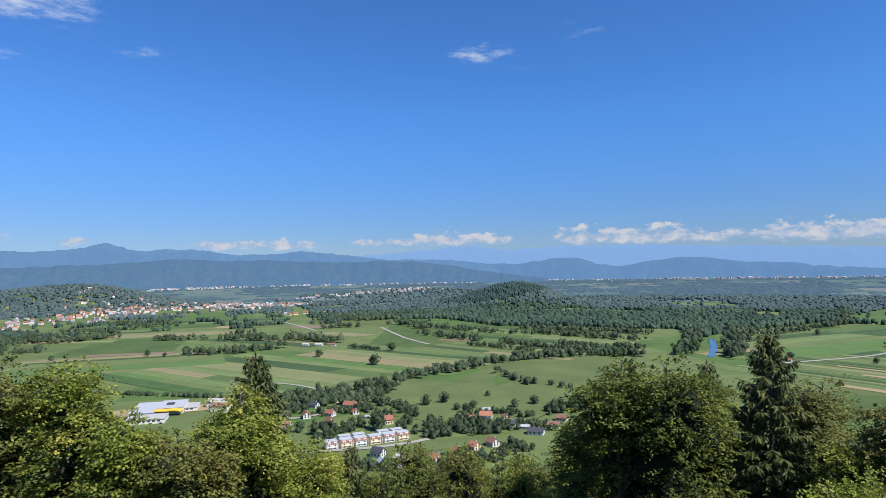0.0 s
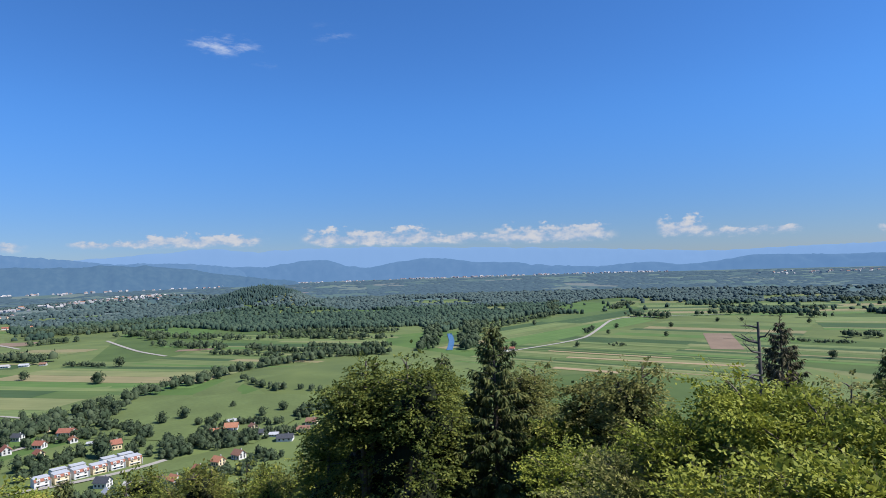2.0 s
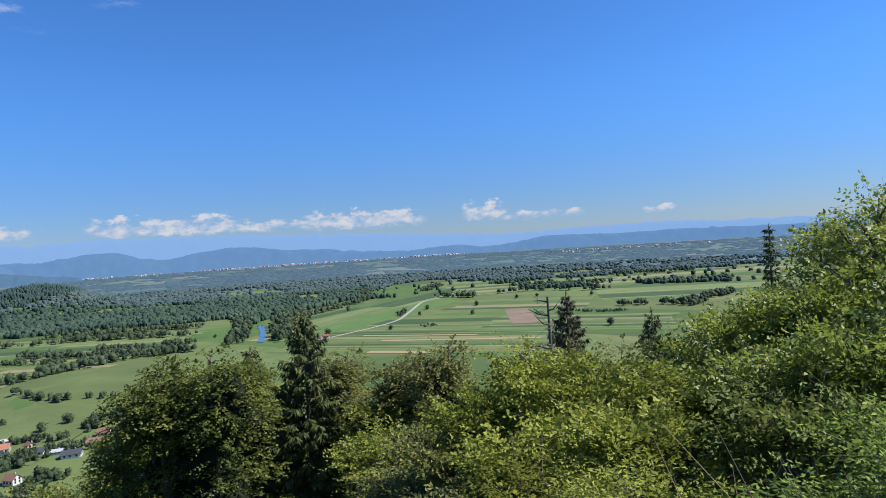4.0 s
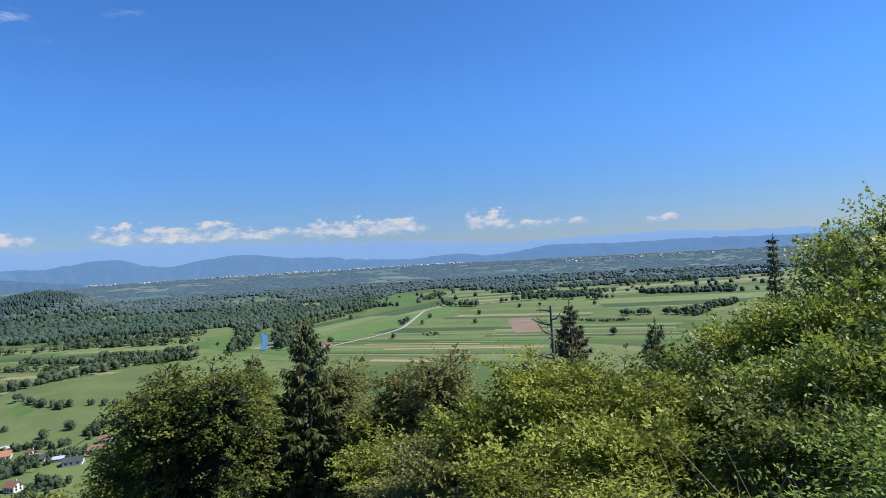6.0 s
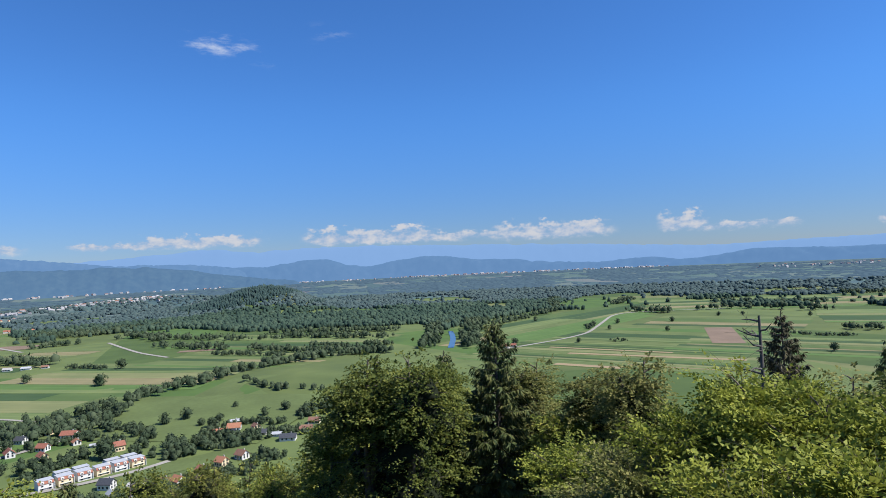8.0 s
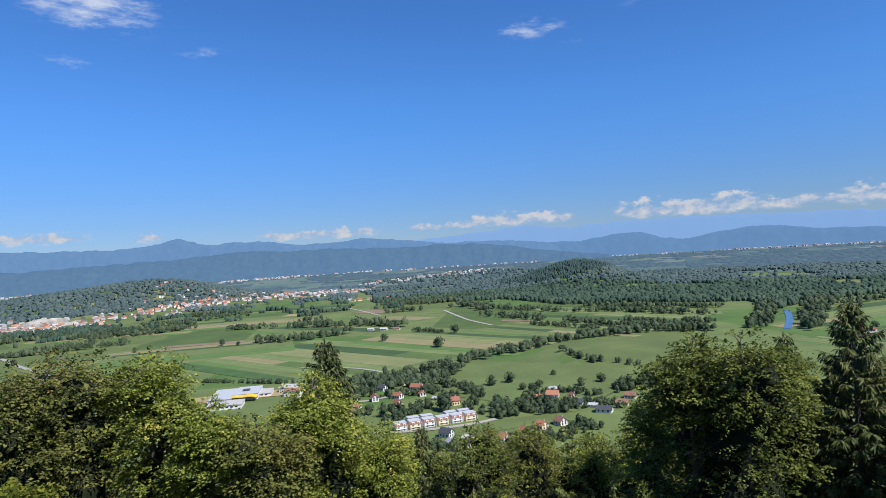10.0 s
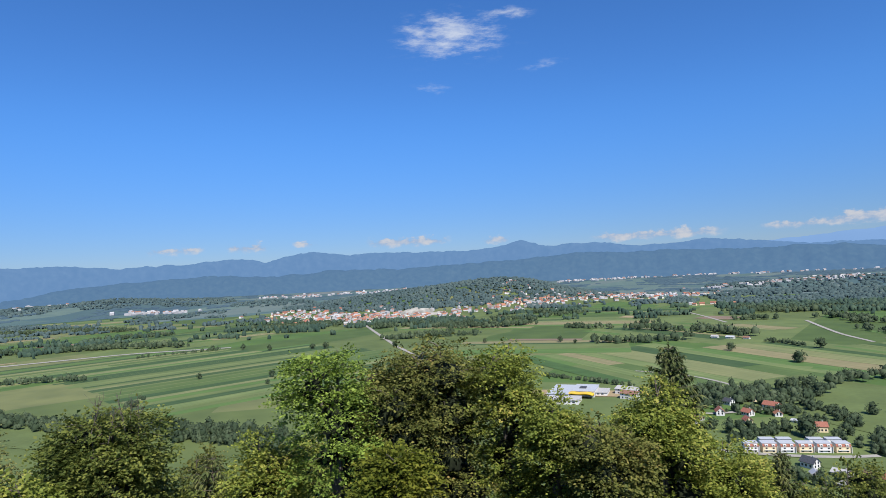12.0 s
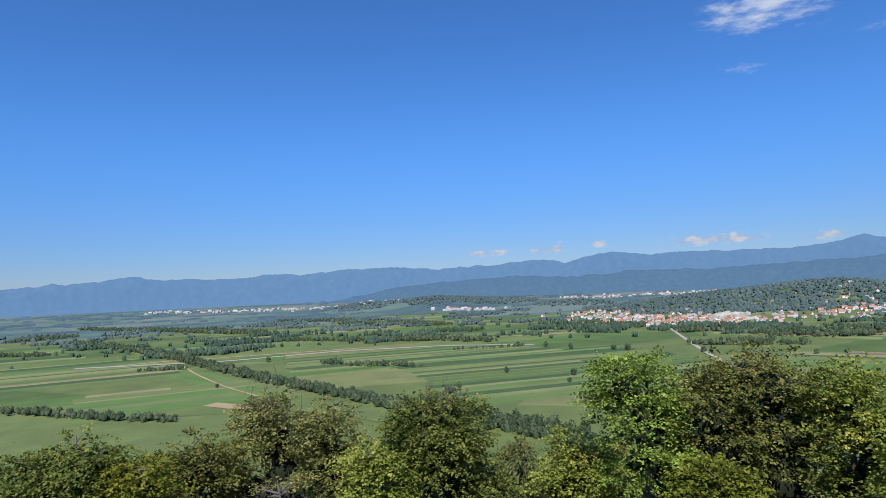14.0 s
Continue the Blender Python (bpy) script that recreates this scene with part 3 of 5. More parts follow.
rng = np.random.default_rng(11)
D = [1120.0]
while D[-1] < 4450:
    D.append(D[-1] * (1.0054 if D[-1] < 2600 else 1.0068) + 1.0)
near_pts, mid_pts, far_pts, hill_pts = [], [], [], []
for d in D:
    step = math.degrees((0.0056 if d < 2600 else 0.0095) + 1.6 / d)
    for a in np.arange(-104, 78, step):
        a2, d2 = a + rng.uniform(-0.8, 0.8) * step, d * (1 + rng.uniform(-0.009, 0.009))
        x, y = d2 * math.sin(radians(a2)), d2 * math.cos(radians(a2))
        n1 = noise.noise((x / 330, y / 330, 1.7))
        n2 = noise.noise((x / 110, y / 150, 5.1))
        e = edge_of_wood(a2)
        p, on_hill, ha_near = 0.0, False, False
        if a2 > -12 and d2 > e:
            p = 0.97
            if d2 > e + 420 and n1 + 0.4 * n2 > 0.24:
                p = 0.05
            n3 = noise.noise((a2 / 6, math.log(d2) * 16, 3.0))
            if d2 > e + 130 and n3 > 0.34:
                p = 0.04
            if a2 > 46:
                p = 0.75 if n2 > -0.05 else 0.12
        elif d2 > 1500 and a2 > -24:
            p = 0.9 if n1 + 0.5 * n2 > 0.22 else 0.02
        elif d2 > 1350 and a2 <= -24:
            p = 0.85 if n1 * 0.6 + 0.7 * n2 > (0.38 if d2 < 2300 else 0.24) else 0.015
        for ha, hd, hh, ra, rd in HILLS:
            u, v = math.radians(a2 - ha) * hd / ra, (d2 - hd) / rd
            if u * u + v * v < (1.6 if ha < -46 else (4.4 if hh > 25 else 1.8)):
                p = 0.96 if not (ha < -25 and ha > -46 and n2 > 0.42) else 0.1
                on_hill, ha_near = True, 0 < ha < 10 and u * u + v * v < 2.4
        if p and -1750 < x < -450 and 1150 < y < 2450 and min(apart((x, y), l) for l in STREETS) < 55:
            p *= 0.4
        if on_hill and ha_near:
            if rng.random() < p:
                hill_pts += [(x + q, y + rng.uniform(-5, 5)) for q in (-3.5, 3.5)]
            continue
        if rng.random() < p:
            (near_pts if d2 < 1850 else (mid_pts if d2 < 2700 or on_hill else far_pts)).append((x, y))
# short rows of trees between the far fields
for _ in range(150):
    a, d = rng.uniform(-100, -14), 1450 * (3600 / 1450) ** rng.random()
    turn, n = a + rng.normal() * 25, int(rng.uniform(5, 17))
    for k in range(n):
        s = (k - n / 2) * rng.uniform(7, 9.5) * d / 2000
        x, y = d * math.sin(radians(a)) + s * math.cos(radians(turn)), d * math.cos(radians(a)) - s * math.sin(radians(turn)) + rng.normal() * 4
        if not (-1750 < x < -450 and 1150 < y < 2450 and min(apart((x, y), l) for l in STREETS) < 70):
            (near_pts if d < 1850 else (mid_pts if d < 2700 else far_pts)).append((x, y))
near_pts, mid_pts, far_pts, hill_pts = np.array(near_pts), np.array(mid_pts), np.array(far_pts), np.array(hill_pts)
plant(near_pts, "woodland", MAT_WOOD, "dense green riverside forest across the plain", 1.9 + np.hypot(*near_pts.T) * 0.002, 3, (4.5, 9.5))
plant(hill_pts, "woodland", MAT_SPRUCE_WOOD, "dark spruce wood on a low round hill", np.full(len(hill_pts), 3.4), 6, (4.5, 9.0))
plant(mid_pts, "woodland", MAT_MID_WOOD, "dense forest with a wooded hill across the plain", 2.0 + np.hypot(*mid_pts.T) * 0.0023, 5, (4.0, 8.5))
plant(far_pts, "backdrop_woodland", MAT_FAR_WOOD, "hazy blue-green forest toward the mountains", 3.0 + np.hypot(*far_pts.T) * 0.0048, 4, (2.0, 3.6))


def tree_lumps(seed, boughs=5, loose=80, spray=0.15):
    """A broad-leaved tree seen from afar: a few lumpy boughs clothed in many small leafy sprays."""
    r = np.random.default_rng(seed)
    V, F, o = [], [], 0
    mid, rad = [], []
    for k in range(boughs):
        v, f = ico(1)
        v = v * (1 + r.uniform(-0.12, 0.15, (len(v), 1)))
        f = f[v[f][:, :, 2].mean(1) > -0.45]
        a, q = r.uniform(0, 6.28), r.uniform(0.1, 0.5) * (boughs > 1)
        s = r.uniform(0.42, 0.6) * (1.0 if boughs > 3 else (1.25 if boughs > 1 else 1.55))
        c = np.array((q * math.cos(a), q * math.sin(a), r.uniform(0.4, 1.3)))
        V.append(v * s + c)
        F.append(f + o)
        o += len(v)
        mid.append(c)
        rad.append(s)
    n = loose
    pick = r.integers(0, boughs, n)
    dirs = r.normal(size=(n, 3))
    dirs[:, 2] = np.abs(dirs[:, 2]) - 0.35
    dirs /= np.linalg.norm(dirs, axis=1)[:, None]
    c = np.array(mid)[pick] + dirs * np.array(rad)[pick][:, None] * r.uniform(0.92, 1.22, (n, 1))
    t1 = r.normal(size=(n, 3)) * spray
    t2 = r.normal(size=(n, 3)) * spray
    V.append(np.stack([c, c + t1, c + t2], 1).reshape(-1, 3))
    F.append(np.arange(n * 3).reshape(-1, 3) + o)
    return np.concatenate(V), np.concatenate(F)


FAR_TREES = [tree_lumps(k + 1, 4, 150, 0.15) for k in range(5)]
TINY_TREES = [tree_lumps(k + 11, 2, 46, 0.18) for k in range(5)]
MINI_TREES = [tree_lumps(k + 21, 1, 20, 0.24) for k in range(5)]


def hedge(pts, width, height, gap=0.75, seed=0, label="line of trees and bushes between the fields"):
    r = np.random.default_rng(seed + 100)
    p = np.array(pts, float)
    s = np.concatenate([[0], np.cumsum(np.hypot(*np.diff(p, axis=0).T))])
    near = np.hypot(*p.T).min()
    stock = FAR_TREES if near < 560 else (TINY_TREES if near < 950 else MINI_TREES)
    rows = max(1, int(round(width / (height * 0.8))))
    n = max(2, int(s[-1] / (height * 0.55) * rows * gap))
    u = r.uniform(0, s[-1], n)
    d = np.array([np.interp(u, s, p[:, 0]), np.interp(u, s, p[:, 1])]).T + r.uniform(-0.5, 0.5, (n, 2)) * width
    h = height * r.uniform(0.45, 1.1, n)
    V, F, o = [], [], 0
    pick = r.integers(0, 5, n)
    for k in range(5):
        q = d[pick == k]
        if not len(q):
            continue
        hh = h[pick == k]
        w = hh * r.uniform(0.38, 0.55, len(q))
        P = np.column_stack([q, land(*q.T) - hh * 0.05])
        v, f = merged(*stock[k], P, np.column_stack([w, w, hh * 0.56]), r.uniform(0, 6.28, len(q)))
        V.append(v)
        F.append(f + o)
        o += len(v)
    return thing("hedgerow", mesh_of("hedgerow", np.concatenate(V), np.concatenate(F)), MAT_HEDGE, label, "hedgerow", kind="stuff", smooth=True)


# points along the line, width, height
HEDGES = [
    ([(-85, 640), (-42, 696), (9, 742), (67, 800), (131, 846), (214, 872), (262, 850)], 22, 13), ([(-165, 560), (-120, 600), (-75, 622)], 55, 11), ([(-824, 1172), (-698, 1136), (-641, 1223)], 40, 13),
    ([(-530, 1158), (-424, 1152)], 14, 11), ([(-394, 954), (-356, 946), (-305, 960), (-262, 1022)], 26, 13), ([(-397, 1148), (-300, 1132), (-227, 1123), (-187, 1066)], 34, 14), ([(-416, 1252), (-382, 1269)], 20, 11),
    ([(-295, 1565), (-194, 1590), (-60, 1660)], 80, 14), ([(-260, 1347), (-181, 1387)], 20, 12), ([(-115, 1420), (-64, 1408), (-41, 1296)], 34, 13), ([(-50, 1216), (-2, 1140), (61, 1065)], 22, 12),
    ([(-796, 1544), (-688, 1430)], 26, 12), ([(-690, 1440), (-650, 1520)], 24, 12), ([(-816, 1339), (-685, 1318)], 22, 11), ([(217, 1133), (265, 1079), (325, 1030)], 22, 12), ([(97, 1043), (148, 953), (212, 900), (252, 871)], 18, 11),
    ([(326, 860), (360, 930), (410, 1040), (440, 1130)], 26, 15), ([(376, 825), (430, 930), (480, 1030), (540, 1150)], 28, 15), ([(60, 712), (70, 672), (84, 632)], 6, 8), ([(88, 642), (100, 630), (122, 614)], 5, 8),
    ([(693, 1182), (760, 1230), (840, 1300)], 22, 11), ([(896, 1114), (923, 1004)], 18, 13), ([(997, 1021), (1066, 1001), (1096, 930), (1103, 869), (1155, 818)], 20, 17), ([(890, 621), (920, 586)], 26, 11), ([(933, 572), (930, 520), (1034, 550), (1120, 540)], 30, 12),
    ([(-2000, -90), (-1750, 0), (-1561, 58), (-1261, 122)], 30, 13), ([(-1261, 122), (-1040, 158), (-839, 198), (-752, 218), (-655, 240), (-590, 254)], 25, 11), ([(-600, 254), (-500, 282), (-440, 297), (-370, 308)], 34, 12), ([(-850, -109), (-780, -51), (-725, -4), (-666, 49)], 13, 9),
    ([(-1586, 364), (-1388, 513)], 24, 11), ([(-1340, 549), (-1247, 652), (-1120, 700)], 34, 12), ([(-2578, 97), (-2294, 224), (-1880, 399)], 60, 13), ([(-2300, -285), (-2405, -110)], 50, 13), ([(-1022, 299), (-985, 332)], 12, 10), ([(-955, 333), (-900, 386), (-861, 406)], 14, 9),
    ([(-1162, 35), (-1125, 105)], 12, 8), ([(-1290, 1010), (-1149, 1150)], 70, 13), ([(-971, 1079), (-903, 1170), (-740, 1100)], 34, 13), ([(-783, 969), (-720, 1040)], 14, 10), ([(-1040, 560), (-990, 690)], 5, 6), ([(20, 462), (36, 470), (60, 476)], 14, 9), ([(-16, 458), (2, 474), (22, 486), (40, 478)], 15, 10),
    ([(-30, 500), (-14, 490), (-6, 476)], 12, 11), ([(-160, 545), (-130, 570), (-90, 580)], 26, 10), ([(84, 520), (112, 540), (140, 548)], 18, 11), ([(-60, 390), (-30, 386), (10, 402)], 12, 7), ([(1180, 1160), (1230, 1050), (1300, 960)], 20, 11), ([(-420, 640), (-330, 640), (-215, 612)], 6, 5),
    ([(-640, 350), (-600, 300)], 10, 8), ([(-780, 900), (-700, 960), (-640, 1010)], 24, 11), ([(850, 1330), (930, 1480), (1040, 1620)], 26, 12), ([(-900, 1240), (-760, 1260)], 20, 10), ([(620, 880), (640, 905), (668, 925)], 8, 9), ([(790, 660), (800, 600), (830, 570)], 6, 5),
    ([(-150, 480), (-140, 520), (-146, 560)], 30, 9), ([(-100, 490), (-70, 486), (-66, 500)], 12, 7), ([(-105, 535), (-80, 548), (-60, 545)], 14, 7), ([(-70, 575), (-40, 560), (-28, 520)], 14, 8), ([(12, 500), (22, 522), (46, 528), (66, 512)], 10, 7), ([(56, 490), (72, 486), (80, 470)], 9, 7), ([(-30, 388), (0, 384), (30, 404), (52, 430)], 16, 7), ([(-90, 440), (-84, 470), (-70, 478)], 10, 7),
    ([(120, 1180), (200, 1150), (300, 1080)], 18, 11), ([(150, 1260), (260, 1200), (370, 1130)], 26, 12), ([(40, 1010), (90, 965), (130, 915)], 10, 8), ([(480, 1080), (560, 1090), (660, 1150)], 20, 11), ([(-150, 1010), (-120, 985), (-100, 960)], 8, 6), ([(180, 1010), (230, 960), (300, 930)], 14, 9), ([(-30, 1330), (40, 1260), (100, 1190)], 20, 11),
    ([(-2100, 700), (-1900, 850), (-1700, 900)], 40, 12), ([(-2600, 600), (-2300, 800)], 50, 12), ([(-1800, -300), (-1650, -120)], 24, 10), ([(-1500, 700), (-1420, 860)], 24, 11), ([(-2900, -100), (-2600, 60)], 50, 12), ([(1300, 820), (1420, 700)], 26, 12), ([(1500, 1250), (1600, 1050), (1700, 940)], 30, 12), ([(1000, 1300), (1150, 1420)], 24, 11),
    ([(430, 1120), (520, 1160), (600, 1130)], 26, 13), ([(560, 735), (580, 728)], 8, 6), ([(-54, 528), (-38, 497), (-23, 468), (-11, 455), (1, 462), (13, 471), (25, 492)], 9, 8), ([(-140, 590), (-110, 600), (-79, 575), (-66, 606)], 24, 9),
]
for n, (pts, w, h) in enumerate(HEDGES):
    hedge(pts, w, h, 1.35 if n in (0, 6, 17, 18, 25, 26, 27, 28) else 1.15, n)


# ---- broad-leaved and coniferous trees near the camera ----
def frames_of(direction, up):
    d = direction / np.linalg.norm(direction, axis=1)[:, None]
    s = np.cross(d, up)
    s /= np.linalg.norm(s, axis=1)[:, None] + 1e-9
    return d, s, np.cross(s, d)


LEAF = np.array([(0, 0, 0), (0.45, 0.33, 0.1), (1.0, 0, -0.06), (0.45, -0.33, 0.1)])


def leaves(base, direction, up, length, width=1.0):
    """Folded, pointed leaf blades."""
    d, s, n = frames_of(direction, up)
    L = length[:, None]
    V = base[:, None] + LEAF[None, :, :1] * (d * L)[:, None] + LEAF[None, :, 1:2] * (s * L * width)[:, None] + LEAF[None, :, 2:] * (n * L)[:, None]
    k = len(base)
    return V.reshape(-1, 3), np.arange(4 * k).reshape(-1, 4)


def sprays(root, out, rng, per, twig, leaf, width, droop=0.35, up=None):
    """Flat sprays of alternate leaves along a twig."""
    n = len(root)
    side = np.where(np.arange(per) % 2, 1.0, -1.0)[None, :, None]
    u = (np.linspace(0.1, 1, per)[None, :, None]) * twig * rng.uniform(0.6, 1.3, (n, 1, 1))
    d, s, nn = frames_of(out, up)
    P = root[:, None] + d[:, None] * u + np.array([0, 0, -1.0]) * (u ** 2) * droop + rng.normal(size=(n, per, 3)) * twig * 0.05
    way = d[:, None] * 0.75 + s[:, None] * side * 0.8 + np.array([0, 0, -0.15]) + rng.normal(size=(n, per, 3)) * 0.3
    ups = nn[:, None] + rng.normal(size=(n, per, 3)) * 0.28
    return leaves(P.reshape(-1, 3), way.reshape(-1, 3), ups.reshape(-1, 3), leaf * rng.uniform(0.7, 1.25, n * per), width)


def tube(path, radii, sides=6):
    p = np.array(path, float)
    V, F = [], []
    for k, (c, r) in enumerate(zip(p, radii)):
        t = p[min(k + 1, len(p) - 1)] - p[max(k - 1, 0)]
        t /= np.linalg.norm(t) + 1e-9
        a = np.cross(t, (0.3, 0.9, 0.2))
        a /= np.linalg.norm(a)
        b = np.cross(t, a)
        for q in range(sides):
            w = 2 * math.pi * q / sides
            V.append(c + r * (a * math.cos(w) + b * math.sin(w)))
        if k:
            for q in range(sides):
                o, o2 = (k - 1) * sides, k * sides
                F.append((o + q, o + (q + 1) % sides, o2 + (q + 1) % sides, o2 + q))
    return np.array(V), np.array(F)


def joined(pairs):
    V, F, o = [], [], 0
    for v, f in pairs:
        V.append(v)
        F.append(np.asarray(f) + o)
        o += len(v)
    return np.concatenate(V), np.concatenate(F)


def empty(name, label, category, group=""):
    return tagged(new(name), label, category, group)


def broadleaf(h, R, seed, mat, label, n=1300, per=10, twig=0.5, leaf=0.104, low=0.16, group="trees on the slope", wide=0.3, taper=0.8, leaders=1, width=1.1, bare=0, shoots=6, reach=0.6, flat=0.7, core=0.6, loose=0.2, lift=0.1, climb=0.18):
    """Tapered trunk and leaders, limbs that rise and then droop, and flat leafy sprays along them."""
    rng = np.random.default_rng(seed)
    top = empty("broadleaf_tree", label, "tree", group)
    wood, L0, OUT, LEN, RISE, C, Rr = [], [], [], [], [], [], []
    for q in range(leaders):
        a = rng.uniform(0, 6.28) + 2.4 * q
        off = 0.0 if q == 0 else R * rng.uniform(0.3, 0.55)
        tip = np.array([off * math.cos(a), off * math.sin(a), h * (0.97 if q == 0 else rng.uniform(0.8, 0.95))])
        r0 = R * (1.0 if leaders == 1 else (0.8 if q == 0 else 0.62))
        start = np.array([0, 0, -0.6]) if q == 0 else np.array([0, 0, h * 0.3])
        path = [start + (tip - start) * u + (0, 0, 0.12 * h * math.sin(math.pi * u) * (q > 0)) + rng.normal(size=3) * 0.05 for u in np.linspace(0, 1, 7)]
        wood.append(tube(path, np.linspace((0.045 if q == 0 else 0.026) * h ** 0.75, 0.012, 7)))
        count = int(34 + 10 * r0 + 2.0 * h)
        for k in range(count):
            u = low + (0.985 - low) * ((k + rng.random()) / count) ** 0.9
            if q and u < 0.42:
                continue
            env = r0 * (min(1.0, (1 - u) / (1 - wide)) ** taper if u > wide else 0.6 + 0.4 * u / wide)
            env = env * rng.uniform(0.72, 1.16) + 0.12
            a = 2.4 * k + rng.normal() * 0.35
            f = u * 6
            p = path[min(int(f), 5)] + (path[min(int(f), 5) + 1] - path[min(int(f), 5)]) * (f - int(f))
            o = np.array([math.cos(a), math.sin(a), 0.0])
            rise = climb + 0.75 * u ** 2 + rng.normal() * 0.12
            L0.append(p)
            OUT.append(o)
            LEN.append(env)
            RISE.append(rise)
            if k % 3 == 0:
                wood.append(tube([p, p + o * env * 0.5 + (0, 0, env * (rise * 0.5 - 0.08)), p + o * env + (0, 0, env * (rise - 0.32))], [0.009 * h ** 0.7, 0.006 * h ** 0.6, 0.005], 4))
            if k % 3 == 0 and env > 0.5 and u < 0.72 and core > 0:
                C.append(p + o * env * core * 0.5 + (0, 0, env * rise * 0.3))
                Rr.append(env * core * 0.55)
    L0, OUT, LEN, RISE = np.array(L0), np.array(OUT), np.array(LEN), np.array(RISE)
    w = LEN ** 1.15 + 0.08
    pick = rng.choice(len(L0), n, p=w / w.sum())
    s = 0.32 + 0.68 * rng.random(n) ** 0.62
    o, L = OUT[pick], LEN[pick]
    P = L0[pick] + o * (L * s)[:, None]
    P[:, 2] += L * (RISE[pick] * s - 0.32 * s * s)
    side = np.column_stack([-o[:, 1], o[:, 0], np.zeros(n)])
    fan = rng.uniform(-1.0, 1.0, (n, 1))
    P += side * fan * (L * 0.34 * (1.1 - 0.6 * s))[:, None] + rng.normal(size=(n, 3)) * (0.05 * R, 0.05 * R, 0.035 * R)
    out = o * (0.8 - 0.25 * np.abs(fan)) + side * fan * 0.9 + (0, 0, lift) + rng.normal(size=(n, 3)) * 0.16
    up = np.array([0, 0, flat]) + o * (0.9 - flat) + rng.normal(size=(n, 3)) * loose
    V, F = sprays(P, out, rng, per, twig, leaf, width, droop=0.45, up=up)
    tips = np.argsort(-L0[:, 2])[:4].tolist() + rng.integers(0, len(L0), shoots).tolist()
    bits = [(V, F)]
    for k in tips:
        dv = OUT[k] * rng.uniform(0.3, 0.9) + (0, 0, rng.uniform(0.4, 1.1)) + rng.normal(size=3) * 0.15
        dv /= np.linalg.norm(dv)
        p0 = L0[k] + OUT[k] * LEN[k] * 0.8 + (0, 0, LEN[k] * (RISE[k] * 0.8 - 0.2))
        Ls = reach * rng.uniform(0.6, 1.3)
        bits.append(sprays(p0[None], dv[None], rng, 14, Ls, leaf, width, droop=0.4 / Ls, up=(OUT[k] + (0, 0, 0.5))[None]))
        wood.append(tube([p0 - dv * 0.3, p0 + dv * Ls * 0.5 - (0, 0, 0.06), p0 + dv * Ls - (0, 0, 0.3 * Ls)], [0.003, 0.002, 0.001], 3))
    # larger leaves in the same material fill the inside of the crown
    n2 = int(n * 0.9)
    pick = rng.choice(len(L0), n2, p=w / w.sum())
    s = rng.uniform(0.2, 0.78, n2)
    inner = L0[pick] + OUT[pick] * (LEN[pick] * s)[:, None] + rng.normal(size=(n2, 3)) * 0.07 * R
    inner[:, 2] += LEN[pick] * (RISE[pick] * s - 0.32 * s * s)
    bits.append(leaves(inner, rng.normal(size=(n2, 3)), (0, 0, 1) + rng.normal(size=(n2, 3)) * 0.6, leaf * rng.uniform(1.1, 1.8, n2), 1.3))
    V, F = joined(bits)
    tall = max(1.0, float(np.percentile(V[:, 2], 99.6)) / h)
    V[:, 2] /= tall
    for _ in range(bare):
        a = rng.uniform(0, 6.28)
        b0 = np.array([0.25 * R * math.cos(a), 0.25 * R * math.sin(a), h * 0.8])
        b1 = b0 + np.array([rng.normal() * 0.3, rng.normal() * 0.3, h * rng.uniform(0.16, 0.28)])
        wood.append(tube([b0, (b0 + b1) / 2 + rng.normal(size=3) * 0.08, b1], [0.016, 0.011, 0.004], 4))
        for _ in range(5):
            m = b0 + (b1 - b0) * rng.uniform(0.5, 0.95)
            wood.append(tube([m, m + rng.normal(size=3) * 0.1 + (0, 0, 0.1), m + rng.normal(size=3) * 0.18 + (0, 0, 0.25)], [0.007, 0.005, 0.002], 4))
    tv, tf = joined(wood)
    tv[:, 2] /= tall
    thing("trunk", mesh_of("trunk", tv, tf), MAT_BARK, parent=top, smooth=True)
    thing("crown", mesh_of("crown", V, F), mat, parent=top)
    # dark lumps added deep in the crown, coloured as its shade
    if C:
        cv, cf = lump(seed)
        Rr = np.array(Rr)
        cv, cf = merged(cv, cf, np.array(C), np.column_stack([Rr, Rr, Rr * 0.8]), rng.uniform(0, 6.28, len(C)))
        thing("crown_shade_core", mesh_of("crown_shade_core", cv, cf), MAT_CROWN_SHADE, parent=top)
    return top


